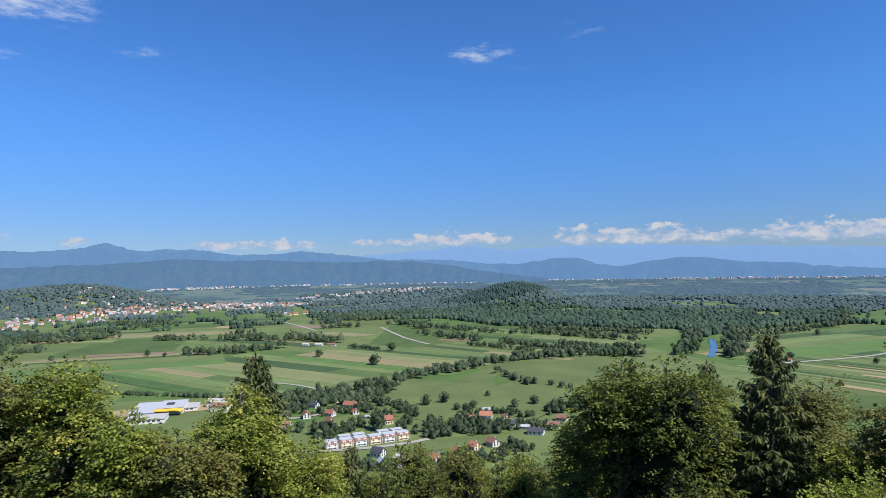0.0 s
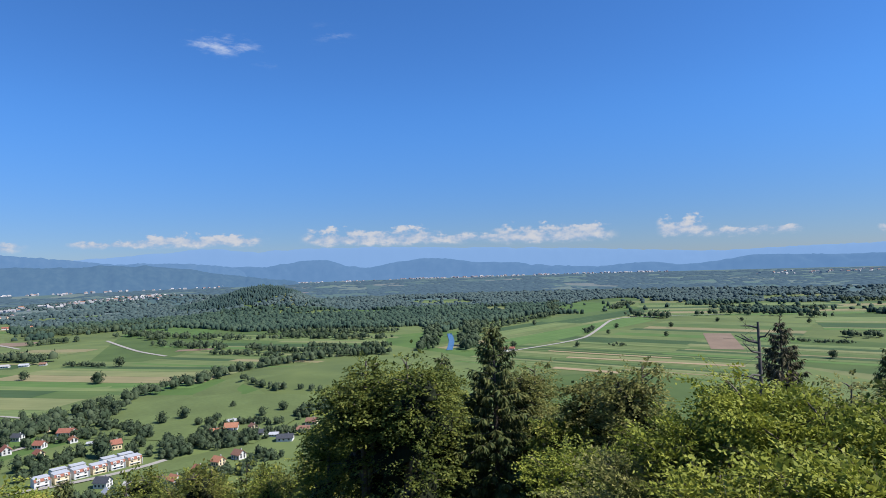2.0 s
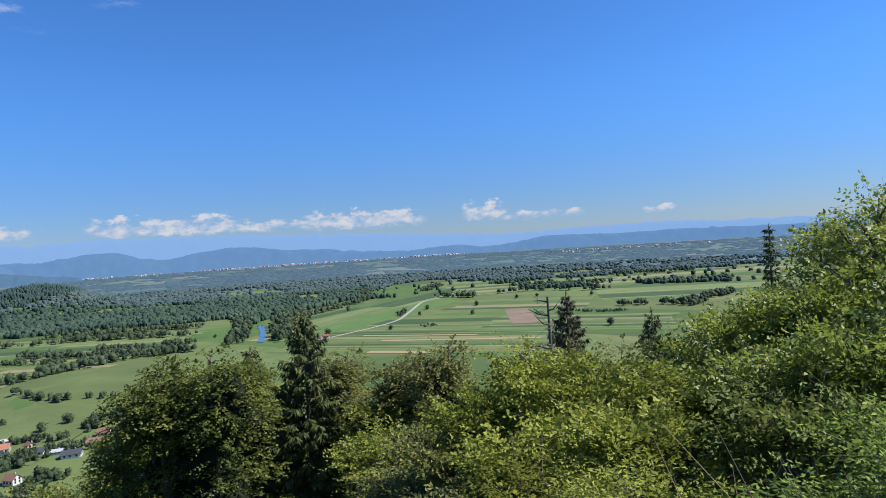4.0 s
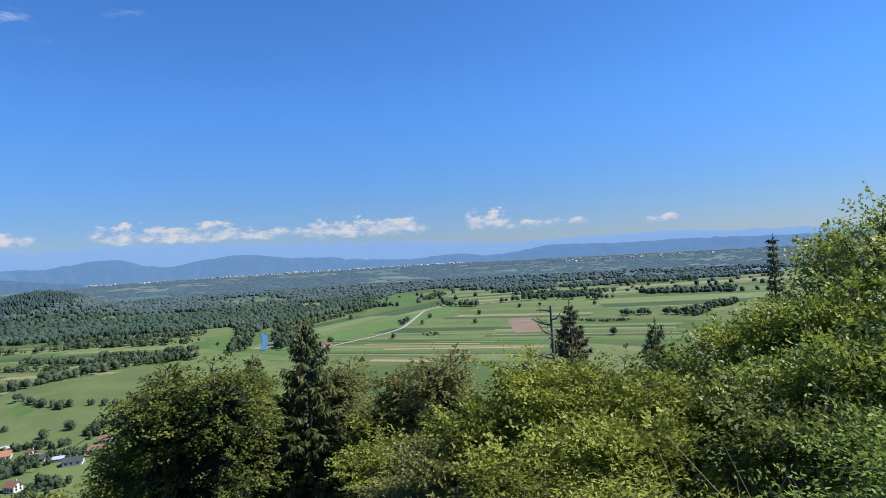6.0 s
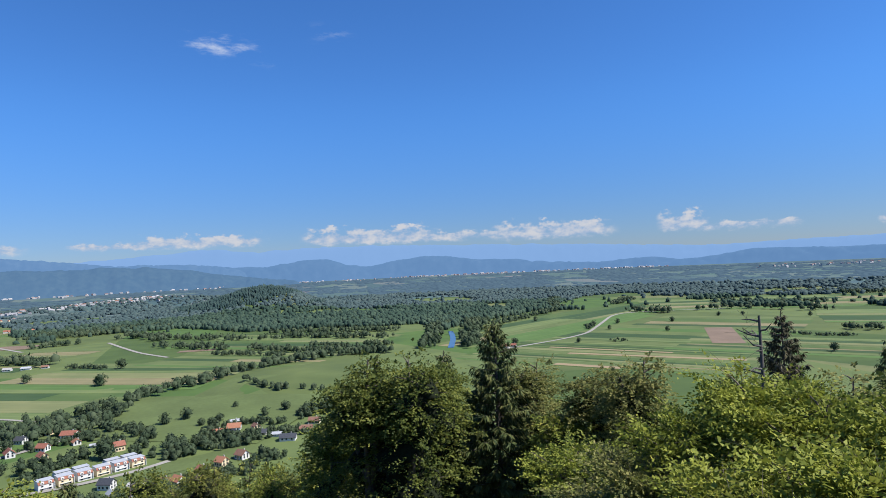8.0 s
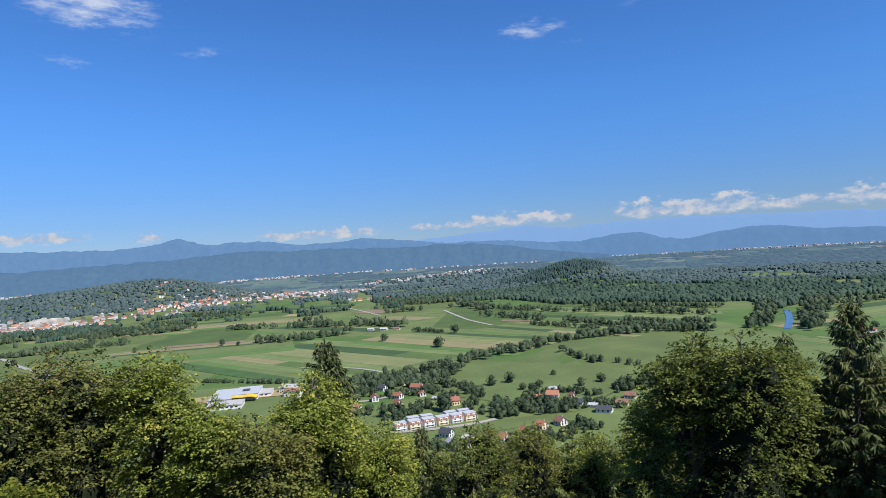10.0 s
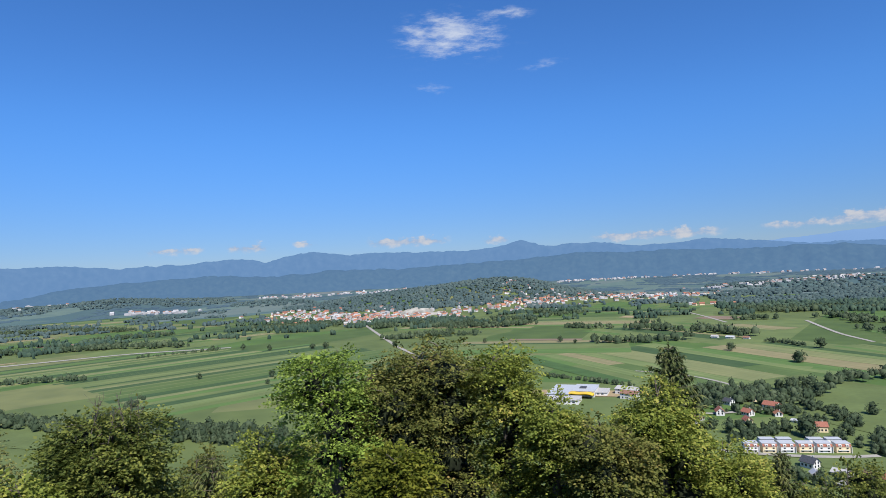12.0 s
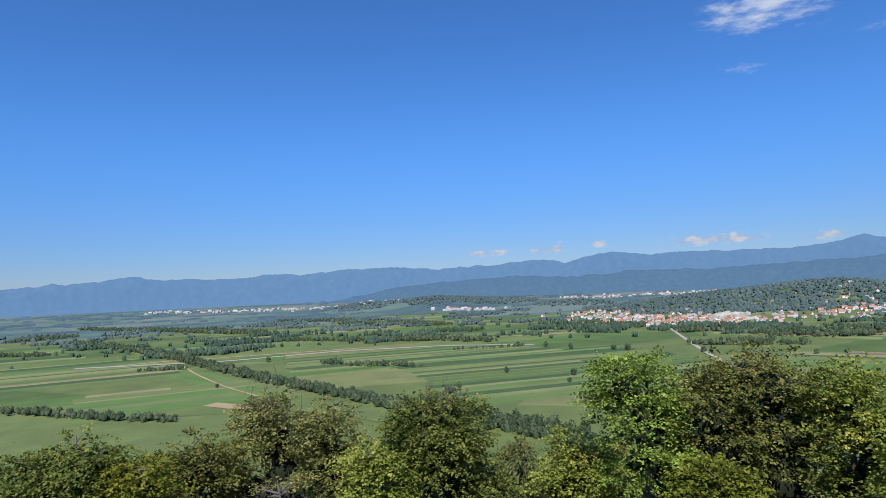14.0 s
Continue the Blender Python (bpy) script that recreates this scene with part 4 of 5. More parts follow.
def spruce(h, R, seed, mat=None, label="dark green spruce with drooping boughs", thin=1.0, group="trees on the slope"):
    rng = np.random.default_rng(seed)
    top = empty("spruce_tree", label, "tree", group)
    wood = [tube([(0, 0, -0.5), (0.03, 0, h * 0.5), (0, 0, h)], [0.03 * h ** 0.8, 0.018 * h ** 0.8, 0.008])]
    B, DR, LN = [], [], []
    z = h * 0.12
    while z < h * 0.985:
        u = 1 - z / h
        Lb = R * (u ** 0.7) * 1.02 + 0.05
        nb = int(5 + 5 * u)
        a0 = rng.uniform(0, 6.28)
        for k in range(nb):
            if rng.random() < 0.08:
                continue
            a = a0 + 6.28 * k / nb + rng.normal() * 0.15
            L = Lb * rng.uniform(0.65, 1.15)
            out = np.array([math.cos(a), math.sin(a), 0])
            rise = 0.25 - 0.75 * u + rng.normal() * 0.08
            p0 = np.array([0, 0, z])
            pts = [p0 + out * L * s + np.array([0, 0, L * (rise * s + 0.22 * s * s)]) for s in (0, 0.5, 1)]
            wood.append(tube(pts, [0.02 + 0.006 * L, 0.012, 0.004], 4))
            m = int((12 + 36 * L) * thin)
            s = rng.uniform(0.12, 1, m) ** 0.8
            P = p0 + out * (L * s)[:, None] + np.column_stack([np.zeros(m), np.zeros(m), L * (rise * s + 0.22 * s * s)])
            side = np.array([-math.sin(a), math.cos(a), 0])
            dd = out * 0.75 + side * rng.choice([-1, 1], (m, 1)) * rng.uniform(0.3, 1.0, (m, 1)) + np.column_stack([np.zeros(m), np.zeros(m), rng.uniform(-0.9, 0.05, m)])
            B.append(P)
            DR.append(dd)
            LN.append(rng.uniform(0.2, 0.42, m) * (0.55 + 0.45 * min(1, L)))
        z += h * 0.014 + 0.06 + 0.07 * u
    m = 40
    B.append(np.column_stack([np.zeros(m), np.zeros(m), rng.uniform(h * 0.9, h * 1.0, m)]))
    DR.append(np.column_stack([rng.normal(size=m) * 0.5, rng.normal(size=m) * 0.5, rng.uniform(0.3, 1.2, m)]))
    LN.append(rng.uniform(0.1, 0.2, m))
    B, DR, LN = np.concatenate(B), np.concatenate(DR), np.concatenate(LN)
    # each sprig is two crossed blades
    V1, F1 = leaves(B, DR, np.tile((0, 0, 1.0), (len(B), 1)) + rng.normal(size=B.shape) * 0.3, LN, 0.3)
    V2, F2 = leaves(B, DR * (0.5, 0.5, 0.3) + (0, 0, -0.7), rng.normal(size=B.shape), LN * 0.9, 0.28)
    V, F = joined([(V1, F1), (V2, F2)])
    tv, tf = joined(wood)
    thing("trunk", mesh_of("trunk", tv, tf), MAT_BARK, parent=top, smooth=True)
    thing("needles", mesh_of("needles", V, F), mat or MAT_NEEDLE, parent=top)
    return top


def spot(az, d):
    x, y = d * math.sin(radians(az)), d * math.cos(radians(az))
    return x, y, float(land(x, y))


def height_to(az, el, d):
    return 120 + d * math.tan(radians(el)) - spot(az, d)[2]


def stand(ob, az, d, turn=0):
    x, y, z = spot(az, d)
    ob.matrix_world = pose(x, y, z, 0, 0, turn)
    return ob


# azimuth, top's elevation, distance, crown radius, leaves, label, sprays
NEAR = [
    (-45.2, -5.6, 21, 1.9, MAT_FRESH, "light green leafy tree on the slope", 1500), (-36.0, -5.5, 23, 2.7, MAT_BROWNISH, "broad beech with browning leaves", 2200), (-39.8, -7.5, 22, 2.0, MAT_BROWNISH, "broad beech with browning leaves", 1300),
    (-30.0, -6.0, 23, 2.0, MAT_BEECH, "green beech tree on the slope", 1700), (-26.4, -10.6, 21, 1.5, MAT_BEECH, "green beech tree on the slope", 1300), (-17.4, -9.2, 22.5, 2.3, MAT_BEECH, "green hornbeam crowded against a spruce", 2200),
    (-22.4, -12.8, 20, 1.4, MAT_BROWNISH, "small beech with browning leaves", 1000), (-12.6, -14.0, 24, 1.9, MAT_BEECH, "green beech tree on the slope", 1100),
    (15.3, -7.5, 24, 2.0, MAT_DARKLEAF, "tall dark green tree with dense crown", 1700), (19.0, -7.2, 23, 2.3, MAT_DARKLEAF, "tall dark green tree with dense crown", 1900), (30.4, -8.2, 27, 1.8, MAT_OLIVE, "olive green tree behind a spruce", 1300),
    (12.0, -12.0, 26, 1.6, MAT_BEECH, "green beech tree on the slope", 1000), (36.2, -9.0, 24, 1.4, MAT_OLIVE, "slender olive green tree on the slope", 900), (39.6, -8.2, 22, 1.5, MAT_OLIVE, "olive green bushy tree", 1100),
    (33.6, -12.0, 24, 1.7, MAT_BEECH, "green tree on the slope", 1000), (47.0, -9.0, 26, 1.6, MAT_OLIVE, "olive green shrubby tree", 900), (54.5, -9.2, 22, 1.9, MAT_OLIVE, "olive green shrubby tree", 1200), (60.0, -8.4, 18, 1.6, MAT_DARKLEAF, "dark green shrubby tree", 1200),
    (-77.4, -8.0, 24, 2.3, MAT_OLIVE, "olive tinted tree with thin dry twigs", 1500), (-72.2, -9.0, 25, 1.8, MAT_OLIVE, "olive tinted tree on the slope", 1100), (-83.6, -10.9, 24, 1.8, MAT_BROWNISH, "small tree with browning leaves", 1000), (-92.2, -9.7, 22, 2.4, MAT_DARKLEAF, "dark green maple at the edge of the meadow", 2000),
    (-87.5, -12.5, 20, 1.5, MAT_YELLOWISH, "low yellowing shrub on the slope", 800), (-99.0, -12.0, 22, 2.2, MAT_BEECH, "green maple at the edge of the meadow", 1200), (-63.0, -9.2, 21, 2.2, MAT_DARKLEAF, "dark green bushy tree with bare twigs on top", 2100), (-68.8, -13.0, 19, 1.6, MAT_BEECH, "green tree on the slope", 1000),
    (-59.5, -14.8, 22, 1.5, MAT_DARKLEAF, "dark green tree on the slope", 900), (-52.0, -12.0, 22, 1.7, MAT_BEECH, "green tree on the slope", 1100), (-40.5, -15.0, 16, 1.2, MAT_YELLOWISH, "yellowing shrub among the beeches", 800),
            (21.5, -9.2, 27, 1.6, MAT_DARKLEAF, "dark green tree on the slope", 900),
]
HABIT = {MAT_BEECH: (1.3, 0.25, 0.72, 2), MAT_DARKLEAF: (1.2, 0.35, 0.8, 5), MAT_BROWNISH: (1.25, 0.4, 0.55, 4), MAT_FRESH: (1.25, 0.35, 0.7, 2)}  # spread, height of the widest limbs, taper, leaders
for n, (az, el, d, R, m, label, k) in enumerate(NEAR):
    spread, wide, taper, leaders = HABIT.get(m, (1.25, 0.35, 0.65, 2))
    stand(broadleaf(height_to(az, el, d), R * spread, 200 + n, m, label, int(k * 1.3), wide=wide, taper=taper, leaders=leaders, bare=9 if "bare" in label else (4 if "dry" in label else 0)), az, d)

stand(spruce(height_to(26.8, -5.1, 25), 2.7, 301), 26.8, 25)
stand(spruce(height_to(22.2, -7.6, 28), 2.2, 302, thin=0.7), 22.2, 28)
stand(spruce(height_to(-16.4, -6.7, 25), 2.6, 303), -16.4, 25)
stand(spruce(height_to(50.2, -4.8, 30), 2.5, 304, MAT_DRYNEEDLE, "dry brownish spruce beside a bare trunk"), 50.2, 30)
stand(spruce(height_to(57.3, -6.6, 27), 1.9, 305, thin=0.7), 57.3, 27)
stand(spruce(height_to(66.6, -0.1, 26), 0.85, 306, label="thin dark spruce rising above the bushes", thin=0.7), 66.6, 26)
stand(spruce(height_to(-55.7, -14.0, 24), 1.9, 307, thin=0.6), -55.7, 24)
stand(spruce(height_to(-8.4, -15.0, 30), 2.0, 308, thin=0.6), -8.4, 30)

# treetops further down the slope
young = [broadleaf(7.5, 2.7, 400 + k, m, "green treetop lower down the wooded slope", 900, per=7, twig=0.42, leaf=0.125, leaders=2) for k, m in enumerate((MAT_BEECH, MAT_DARKLEAF, MAT_BROWNISH, MAT_BEECH))]
rng = np.random.default_rng(77)
DOWN = [(-9.5, 34), (-5.5, 31), (-2.5, 36), (0.8, 32), (3.2, 38), (5.0, 31), (7.5, 36), (9.8, 30), (-12, 40), (-15, 36), (11.5, 40), (14, 44), (-7, 46), (-1, 48), (6, 52), (33, 38), (37, 34), (41, 36), (44.5, 32), (49, 38), (52.5, 33), (56, 36), (-57, 32), (-61, 36), (-69, 32), (-75, 34), (-81, 30), (-88, 30), (-95, 30), (-50, 30), (-20, 30), (-25, 33), (-30, 32), (-35, 31), (-43, 29), (-47, 33), (-11, 29), (-4, 27), (2.2, 27), (7, 28), (24, 32), (29, 34), (-66, 29), (-85, 34), (-92, 35)]
for n, (az, d) in enumerate(DOWN):
    ob = young[n] if n < 4 else copy_thing(young[n % 4], Matrix())
    el = -15.6 + rng.uniform(-1.4, 0.7) if -16 < az < 12 else -12.5 + rng.uniform(-1.5, 0.8)
    k = height_to(az, el, d) / 7.5
    x, y, z = spot(az, d)
    ob.matrix_world = pose(x, y, z, 0, 0, rng.uniform(0, 360)) @ Matrix.Diagonal((k * 0.85, k * 0.85, k, 1))

# bushes at the hilltop, close to the camera: azimuth, top's elevation, distance, radius, leaves, label, sprays
HAZEL_LABEL, LIME_LABEL = "leafy hazel bush close by", "light green bush with pointed leaves"
CLOSE = [
    (73.0, 1.8, 11.5, 1.5, MAT_HAZEL, "tall hazel with large green leaves close by", 1700), (78.5, 0.8, 11.0, 1.4, MAT_HAZEL, "tall hazel with large green leaves close by", 1200), (69.4, -1.4, 11.0, 0.9, MAT_HAZEL, HAZEL_LABEL, 900),
    (66.4, -4.3, 10.2, 0.95, MAT_HAZEL, HAZEL_LABEL, 950), (71.0, -3.4, 9.6, 1.0, MAT_HAZEL, HAZEL_LABEL, 950), (75.8, -2.8, 9.4, 1.0, MAT_HAZEL, HAZEL_LABEL, 950), (62.6, -6.6, 10.0, 0.9, MAT_HAZEL, HAZEL_LABEL, 900),
    (65.0, -9.2, 8.4, 0.8, MAT_HAZEL, HAZEL_LABEL, 420), (69.6, -7.6, 8.0, 0.8, MAT_HAZEL, HAZEL_LABEL, 620), (74.0, -7.0, 7.6, 0.9, MAT_HAZEL, HAZEL_LABEL, 850),
    (67.5, -12.0, 6.6, 0.7, MAT_DARKLEAF, "dark green bush close by", 520), (73.0, -12.2, 6.0, 0.7, MAT_FRESH, "light green willow bush close by", 480),
    (77.0, -12.5, 4.8, 0.7, MAT_FRESH, "light green willow bush close by", 700), (71.0, -18.0, 4.4, 0.45, MAT_FRESH, "light green willow bush close by", 320),
    (58.0, -10.6, 8.4, 0.85, MAT_LIME, LIME_LABEL, 850), (51.5, -10.4, 9.0, 1.1, MAT_LIME, LIME_LABEL, 1000), (46.0, -8.8, 9.8, 0.95, MAT_LIME, LIME_LABEL, 900), (42.0, -12.0, 9.4, 0.9, MAT_LIME, LIME_LABEL, 800),
    (38.5, -15.5, 9.0, 0.9, MAT_OLIVE, "yellow-green bush with pointed leaves", 750), (44.5, -15.6, 7.6, 0.7, MAT_LIME, LIME_LABEL, 480), (49.5, -14.6, 7.0, 0.7, MAT_LIME, LIME_LABEL, 480), (55.0, -14.6, 6.4, 0.65, MAT_LIME, LIME_LABEL, 480),
    (47.0, -18.8, 5.6, 0.65, MAT_YELLOWISH, "low yellowing bush with pointed leaves", 500), (53.0, -18.5, 5.0, 0.6, MAT_LIME, LIME_LABEL, 550), (34.0, -15.5, 13, 1.3, MAT_LIME, LIME_LABEL, 900), (35.5, -19.0, 9.5, 0.9, MAT_OLIVE, "leafy olive green bush close by", 700), (41.0, -19.5, 7.0, 0.7, MAT_OLIVE, "leafy olive green bush close by", 500),
]
for n, (az, el, d, R, m, label, k) in enumerate(CLOSE):
    stand(broadleaf(height_to(az, el, d), R, 500 + n, m, label, int(k * 0.8), per=9, twig=0.34, leaf=0.068 if d > 6 else 0.052, low=0.0, group="bushes on the hilltop", width=0.8 if d > 6 else 0.55, shoots=26, reach=0.55, leaders=3, wide=0.5, flat=0.8, core=0.0, loose=0.8, lift=0.45, climb=0.75), az, d)


def dead_tree(h, seed):
    rng = np.random.default_rng(seed)
    top = empty("dead_tree", "bare grey dead tree with broken branches", "tree")
    tv, tf = tube([(0, 0, -0.5), (0.04, 0, h * 0.5), (0.0, 0.03, h)], [0.13, 0.095, 0.04], 7)
    thing("trunk", mesh_of("trunk", tv, tf), MAT_DEAD, parent=top, smooth=True)
    for k in range(22):
        z = h * rng.uniform(0.5, 0.99)
        a, L = rng.uniform(0, 6.28), rng.uniform(0.7, 2.4) * (1.3 - z / h)
        o = np.array([math.cos(a), math.sin(a), 0])
        p = np.array([0.02, 0.01, z])
        q = p + o * L * 0.5 + (0, 0, 0.1 * L)
        e = p + o * L + (0, 0, rng.uniform(-0.1, 0.55) * L)
        bits = [tube([p, q, e], [0.04, 0.028, 0.011], 5)]
        for _ in range(3):
            s = q + (e - q) * rng.uniform(0, 0.9)
            bits.append(tube([s, s + rng.normal(size=3) * 0.12, s + rng.normal(size=3) * 0.28], [0.009, 0.006, 0.003], 4))
        v, f = joined(bits)
        thing("branch", mesh_of("branch", v, f), MAT_DEAD, parent=top, smooth=True)
    return top


stand(dead_tree(height_to(48.6, -5.2, 24), 9), 48.6, 24)
stand(dead_tree(height_to(-77.6, -16.0, 19), 12), -77.0, 19)


# tall dry grass at the lip of the hilltop
rng = np.random.default_rng(21)
bits = []
for k in range(45):
    az, d = rng.uniform(58, 84), rng.uniform(2.8, 4.2)
    x, y, z = spot(az, d)
    H = rng.uniform(0.55, 1.05)
    lean = rng.normal(size=2) * 0.22
    bits.append(tube([(x, y, z - 0.05), (x + lean[0] * 0.3, y + lean[1] * 0.3, z + H * 0.6), (x + lean[0], y + lean[1], z + H)], [0.004, 0.003, 0.0012], 4))
v, f = joined(bits)
thing("tall_grass", mesh_of("tall_grass", v, f), MAT_TAN, "thin dry grass stalks at the hilltop edge", "grass", kind="stuff")


# ---- houses ----
def box(bm, x0, x1, y0, y1, z0, z1):
    vs = [bm.verts.new((x, y, z)) for z in (z0, z1) for x, y in ((x0, y0), (x1, y0), (x1, y1), (x0, y1))]
    for f in ((3, 2, 1, 0), (4, 5, 6, 7), (0, 1, 5, 4), (1, 2, 6, 5), (2, 3, 7, 6), (3, 0, 4, 7)):
        bm.faces.new([vs[k] for k in f])


def prism(bm, outline, y0, y1):
    """An outline in x and z, drawn out along y."""
    a = [bm.verts.new((x, y0, z)) for x, z in outline]
    b = [bm.verts.new((x, y1, z)) for x, z in outline]
    n = len(outline)
    bm.faces.new(a)
    bm.faces.new(b[::-1])
    for k in range(n):
        bm.faces.new((a[(k + 1) % n], a[k], b[k], b[(k + 1) % n]))


def house(w, l, h, rise, wall, roof, label, windows=True, group="", chimney=True):
    """Gabled house: w across the gable, l along the ridge, h to the eaves."""
    top = empty("house", label, "house", group)
    bm = bmesh.new()
    prism(bm, [(-w / 2, -1.5), (w / 2, -1.5), (w / 2, h), (0, h + rise), (-w / 2, h)], -l / 2, l / 2)
    body = part("wall", bm, wall, top)
    o, t = 0.6, 0.28
    k = rise / (w / 2)
    bm = bmesh.new()
    prism(bm, [(-w / 2 - o, h - o * k + 0.03), (0, h + rise + 0.03), (w / 2 + o, h - o * k + 0.03), (w / 2 + o, h - o * k + t), (0, h + rise + t + 0.06), (-w / 2 - o, h - o * k + t)], -l / 2 - 0.5, l / 2 + 0.5)
    top_roof = part("roof", bm, roof, top)
    if chimney:
        bm = bmesh.new()
        box(bm, w * 0.12, w * 0.12 + 0.6, -l * 0.2, -l * 0.2 + 0.6, h + rise * 0.4, h + rise + 0.9)
        part("chimney", bm, MAT_CONCRETE, top_roof)
    if windows:
        spots = [(sx, y, z) for sx in (-1, 1) for z in ((1.4, 4.1) if h > 4.5 else (1.4,)) for y in (-l * 0.28, l * 0.05, l * 0.32)]
        for sx, y, z in spots:
            bm = bmesh.new()
            box(bm, sx * w / 2 - 0.05, sx * w / 2 + 0.06, y - 0.6, y + 0.6, z - 0.5, z + 0.8)
            part("window", bm, MAT_GLASS, body)
        for sy in (-1, 1):
            for x in (-w * 0.22, w * 0.22):
                for z in (1.4, h - 0.2):
                    bm = bmesh.new()
                    box(bm, x - 0.55, x + 0.55, sy * l / 2 - 0.05, sy * l / 2 + 0.06, z - 0.5, z + 0.8)
                    part("window", bm, MAT_GLASS, body)
        bm = bmesh.new()
        box(bm, w / 2 - 0.04, w / 2 + 0.08, -0.9 - l * 0.12, 0.1 - l * 0.12, 0.0, 2.05)
        part("door", bm, MAT_DOOR, body)
    return top


def put(ob, x, y, turn):
    ob.matrix_world = pose(x, y, float(land(x, y)), 0, 0, turn)
    return ob


VILLAGE = [  # x, y, turn, across, along, eaves, rise, wall, roof, label
    (-44, 413, 60, 8, 11, 5.2, 3.4, MAT_WHITE, MAT_DARK, "white house with a dark slate roof"), (-45, 500, 110, 8, 9, 6.2, 3.2, MAT_CREAM, MAT_RED, "cream house with a red roof"),
    (33, 512, 75, 9, 13, 4.6, 3.6, MAT_WHITE, MAT_ORANGE, "white house with a bright orange roof"), (21, 507, 80, 7, 9, 3.2, 2.6, MAT_WHITE, MAT_ORANGE, "low white house with an orange roof"), (32, 497, 20, 8, 9, 3.6, 2.6, MAT_WHITE, MAT_DARK, "white house with a dark roof"),
    (48, 503, 15, 7, 8, 5.2, 2.6, MAT_CREAM, MAT_BROWN, "yellow house with a brown roof"), (49, 487, 72, 9, 14, 3.6, 2.6, MAT_WHITE, MAT_DARK, "white bungalow with a dark roof"), (66, 462, 70, 10, 15, 3.8, 2.8, MAT_WHITE, MAT_DARK, "wide white house with a dark roof"),
    (60, 478, 70, 7, 9, 2.8, 1.4, MAT_WHITE, MAT_METAL, "low shed with a pale roof"), (-6, 398, 35, 8, 9, 5.0, 3.2, MAT_WHITE, MAT_ORANGE, "white house with an orange roof"), (-14, 403, 70, 8, 10, 3.4, 2.8, MAT_CONCRETE, MAT_BROWN, "grey house with a brown roof"),
    (-28, 404, 70, 8, 12, 3.2, 2.0, MAT_CONCRETE, MAT_CONCRETE, "grey house with a worn grey roof"), (7, 412, 30, 6, 8, 5.2, 2.8, MAT_WHITE, MAT_ORANGE, "white house with an orange roof"), (19, 424, 40, 8, 9, 5.0, 3.2, MAT_CREAM, MAT_ORANGE, "cream house with an orange-brown roof"),
    (32, 433, 35, 8, 10, 4.8, 3.4, MAT_WHITE, MAT_BROWN, "white house with a brown roof"), (-84, 562, 70, 10, 15, 4.6, 3.2, MAT_WHITE, MAT_RED, "white house with a red-brown roof"), (-115, 524, 20, 8, 11, 4.8, 3.6, MAT_WHITE, MAT_RED, "white house with a red roof"),
    (-116, 563, 60, 8, 10, 4.8, 2.8, MAT_WHITE, MAT_DARK, "white house with a grey roof"), (-92, 505, 30, 7, 9, 4.0, 3.0, MAT_CREAM, MAT_RED, "small house with a red roof"), (-126, 500, 70, 7, 12, 2.8, 1.8, MAT_CONCRETE, MAT_BROWN, "low shed with a brown roof"), (-128, 488, 70, 7, 12, 2.8, 1.8, MAT_CONCRETE, MAT_BROWN, "low shed with a brown roof"),
    (-60, 520, 80, 5, 14, 2.4, 0.9, MAT_METAL, MAT_METAL, "pale greenhouse in a garden"), (-112, 598, 40, 8, 9, 4.2, 3.0, MAT_CREAM, MAT_BROWN, "small house with a brown roof among trees"), (-130, 560, 20, 6, 8, 4.2, 2.4, MAT_WHITE, MAT_DARK, "small white house with a grey roof"), (-40, 396, 15, 6, 8, 3.2, 2.2, MAT_WHITE, MAT_METAL, "small white house with a pale roof"),
    (-26, 384, 60, 7, 8, 3.6, 2.4, MAT_WHITE, MAT_CONCRETE, "small white house with a grey roof"), (82, 480, 70, 8, 12, 3.8, 2.6, MAT_CREAM, MAT_BROWN, "cream house with a brown roof"), (92, 500, 60, 8, 11, 4.0, 2.8, MAT_CREAM, MAT_BROWN, "cream house with a brown roof"), (35, 535, 80, 6, 10, 3.0, 1.8, MAT_CONCRETE, MAT_METAL, "grey barn with a pale roof"),
    (-96, 530, 60, 8, 10, 4.4, 3.0, MAT_WHITE, MAT_RED, "white house with a red roof"), (-102, 582, 30, 8, 9, 4.4, 3.0, MAT_CREAM, MAT_RED, "cream house with a red roof"), (-134, 520, 70, 8, 11, 4.0, 2.6, MAT_WHITE, MAT_BROWN, "white house with a brown roof"), (-76, 536, 20, 7, 8, 3.6, 2.6, MAT_WHITE, MAT_ORANGE, "small white house with an orange roof"),
    (413, 781, 50, 9, 12, 4.6, 3.6, MAT_WHITE, MAT_RED, "white farmhouse with a red roof by the road"), (428, 786, 50, 8, 10, 3.6, 2.6, MAT_WHITE, MAT_RED, "small white farm building by the road"), (-228, 1040, 80, 9, 14, 3.6, 2.4, MAT_WHITE, MAT_CONCRETE, "pale farm building among trees"), (-205, 1036, 80, 9, 16, 3.6, 2.4, MAT_WHITE, MAT_METAL, "pale farm building among trees"),
    (-182, 1034, 80, 8, 12, 3.6, 2.4, MAT_WHITE, MAT_BROWN, "pale farm building among trees"),
]
for x, y, a, w, l, h, r, m, rm, label in VILLAGE:
    put(house(w * 0.74, l * 0.74, h * 0.66, r * 0.72, m, rm, label, group="village houses"), x, y, a)


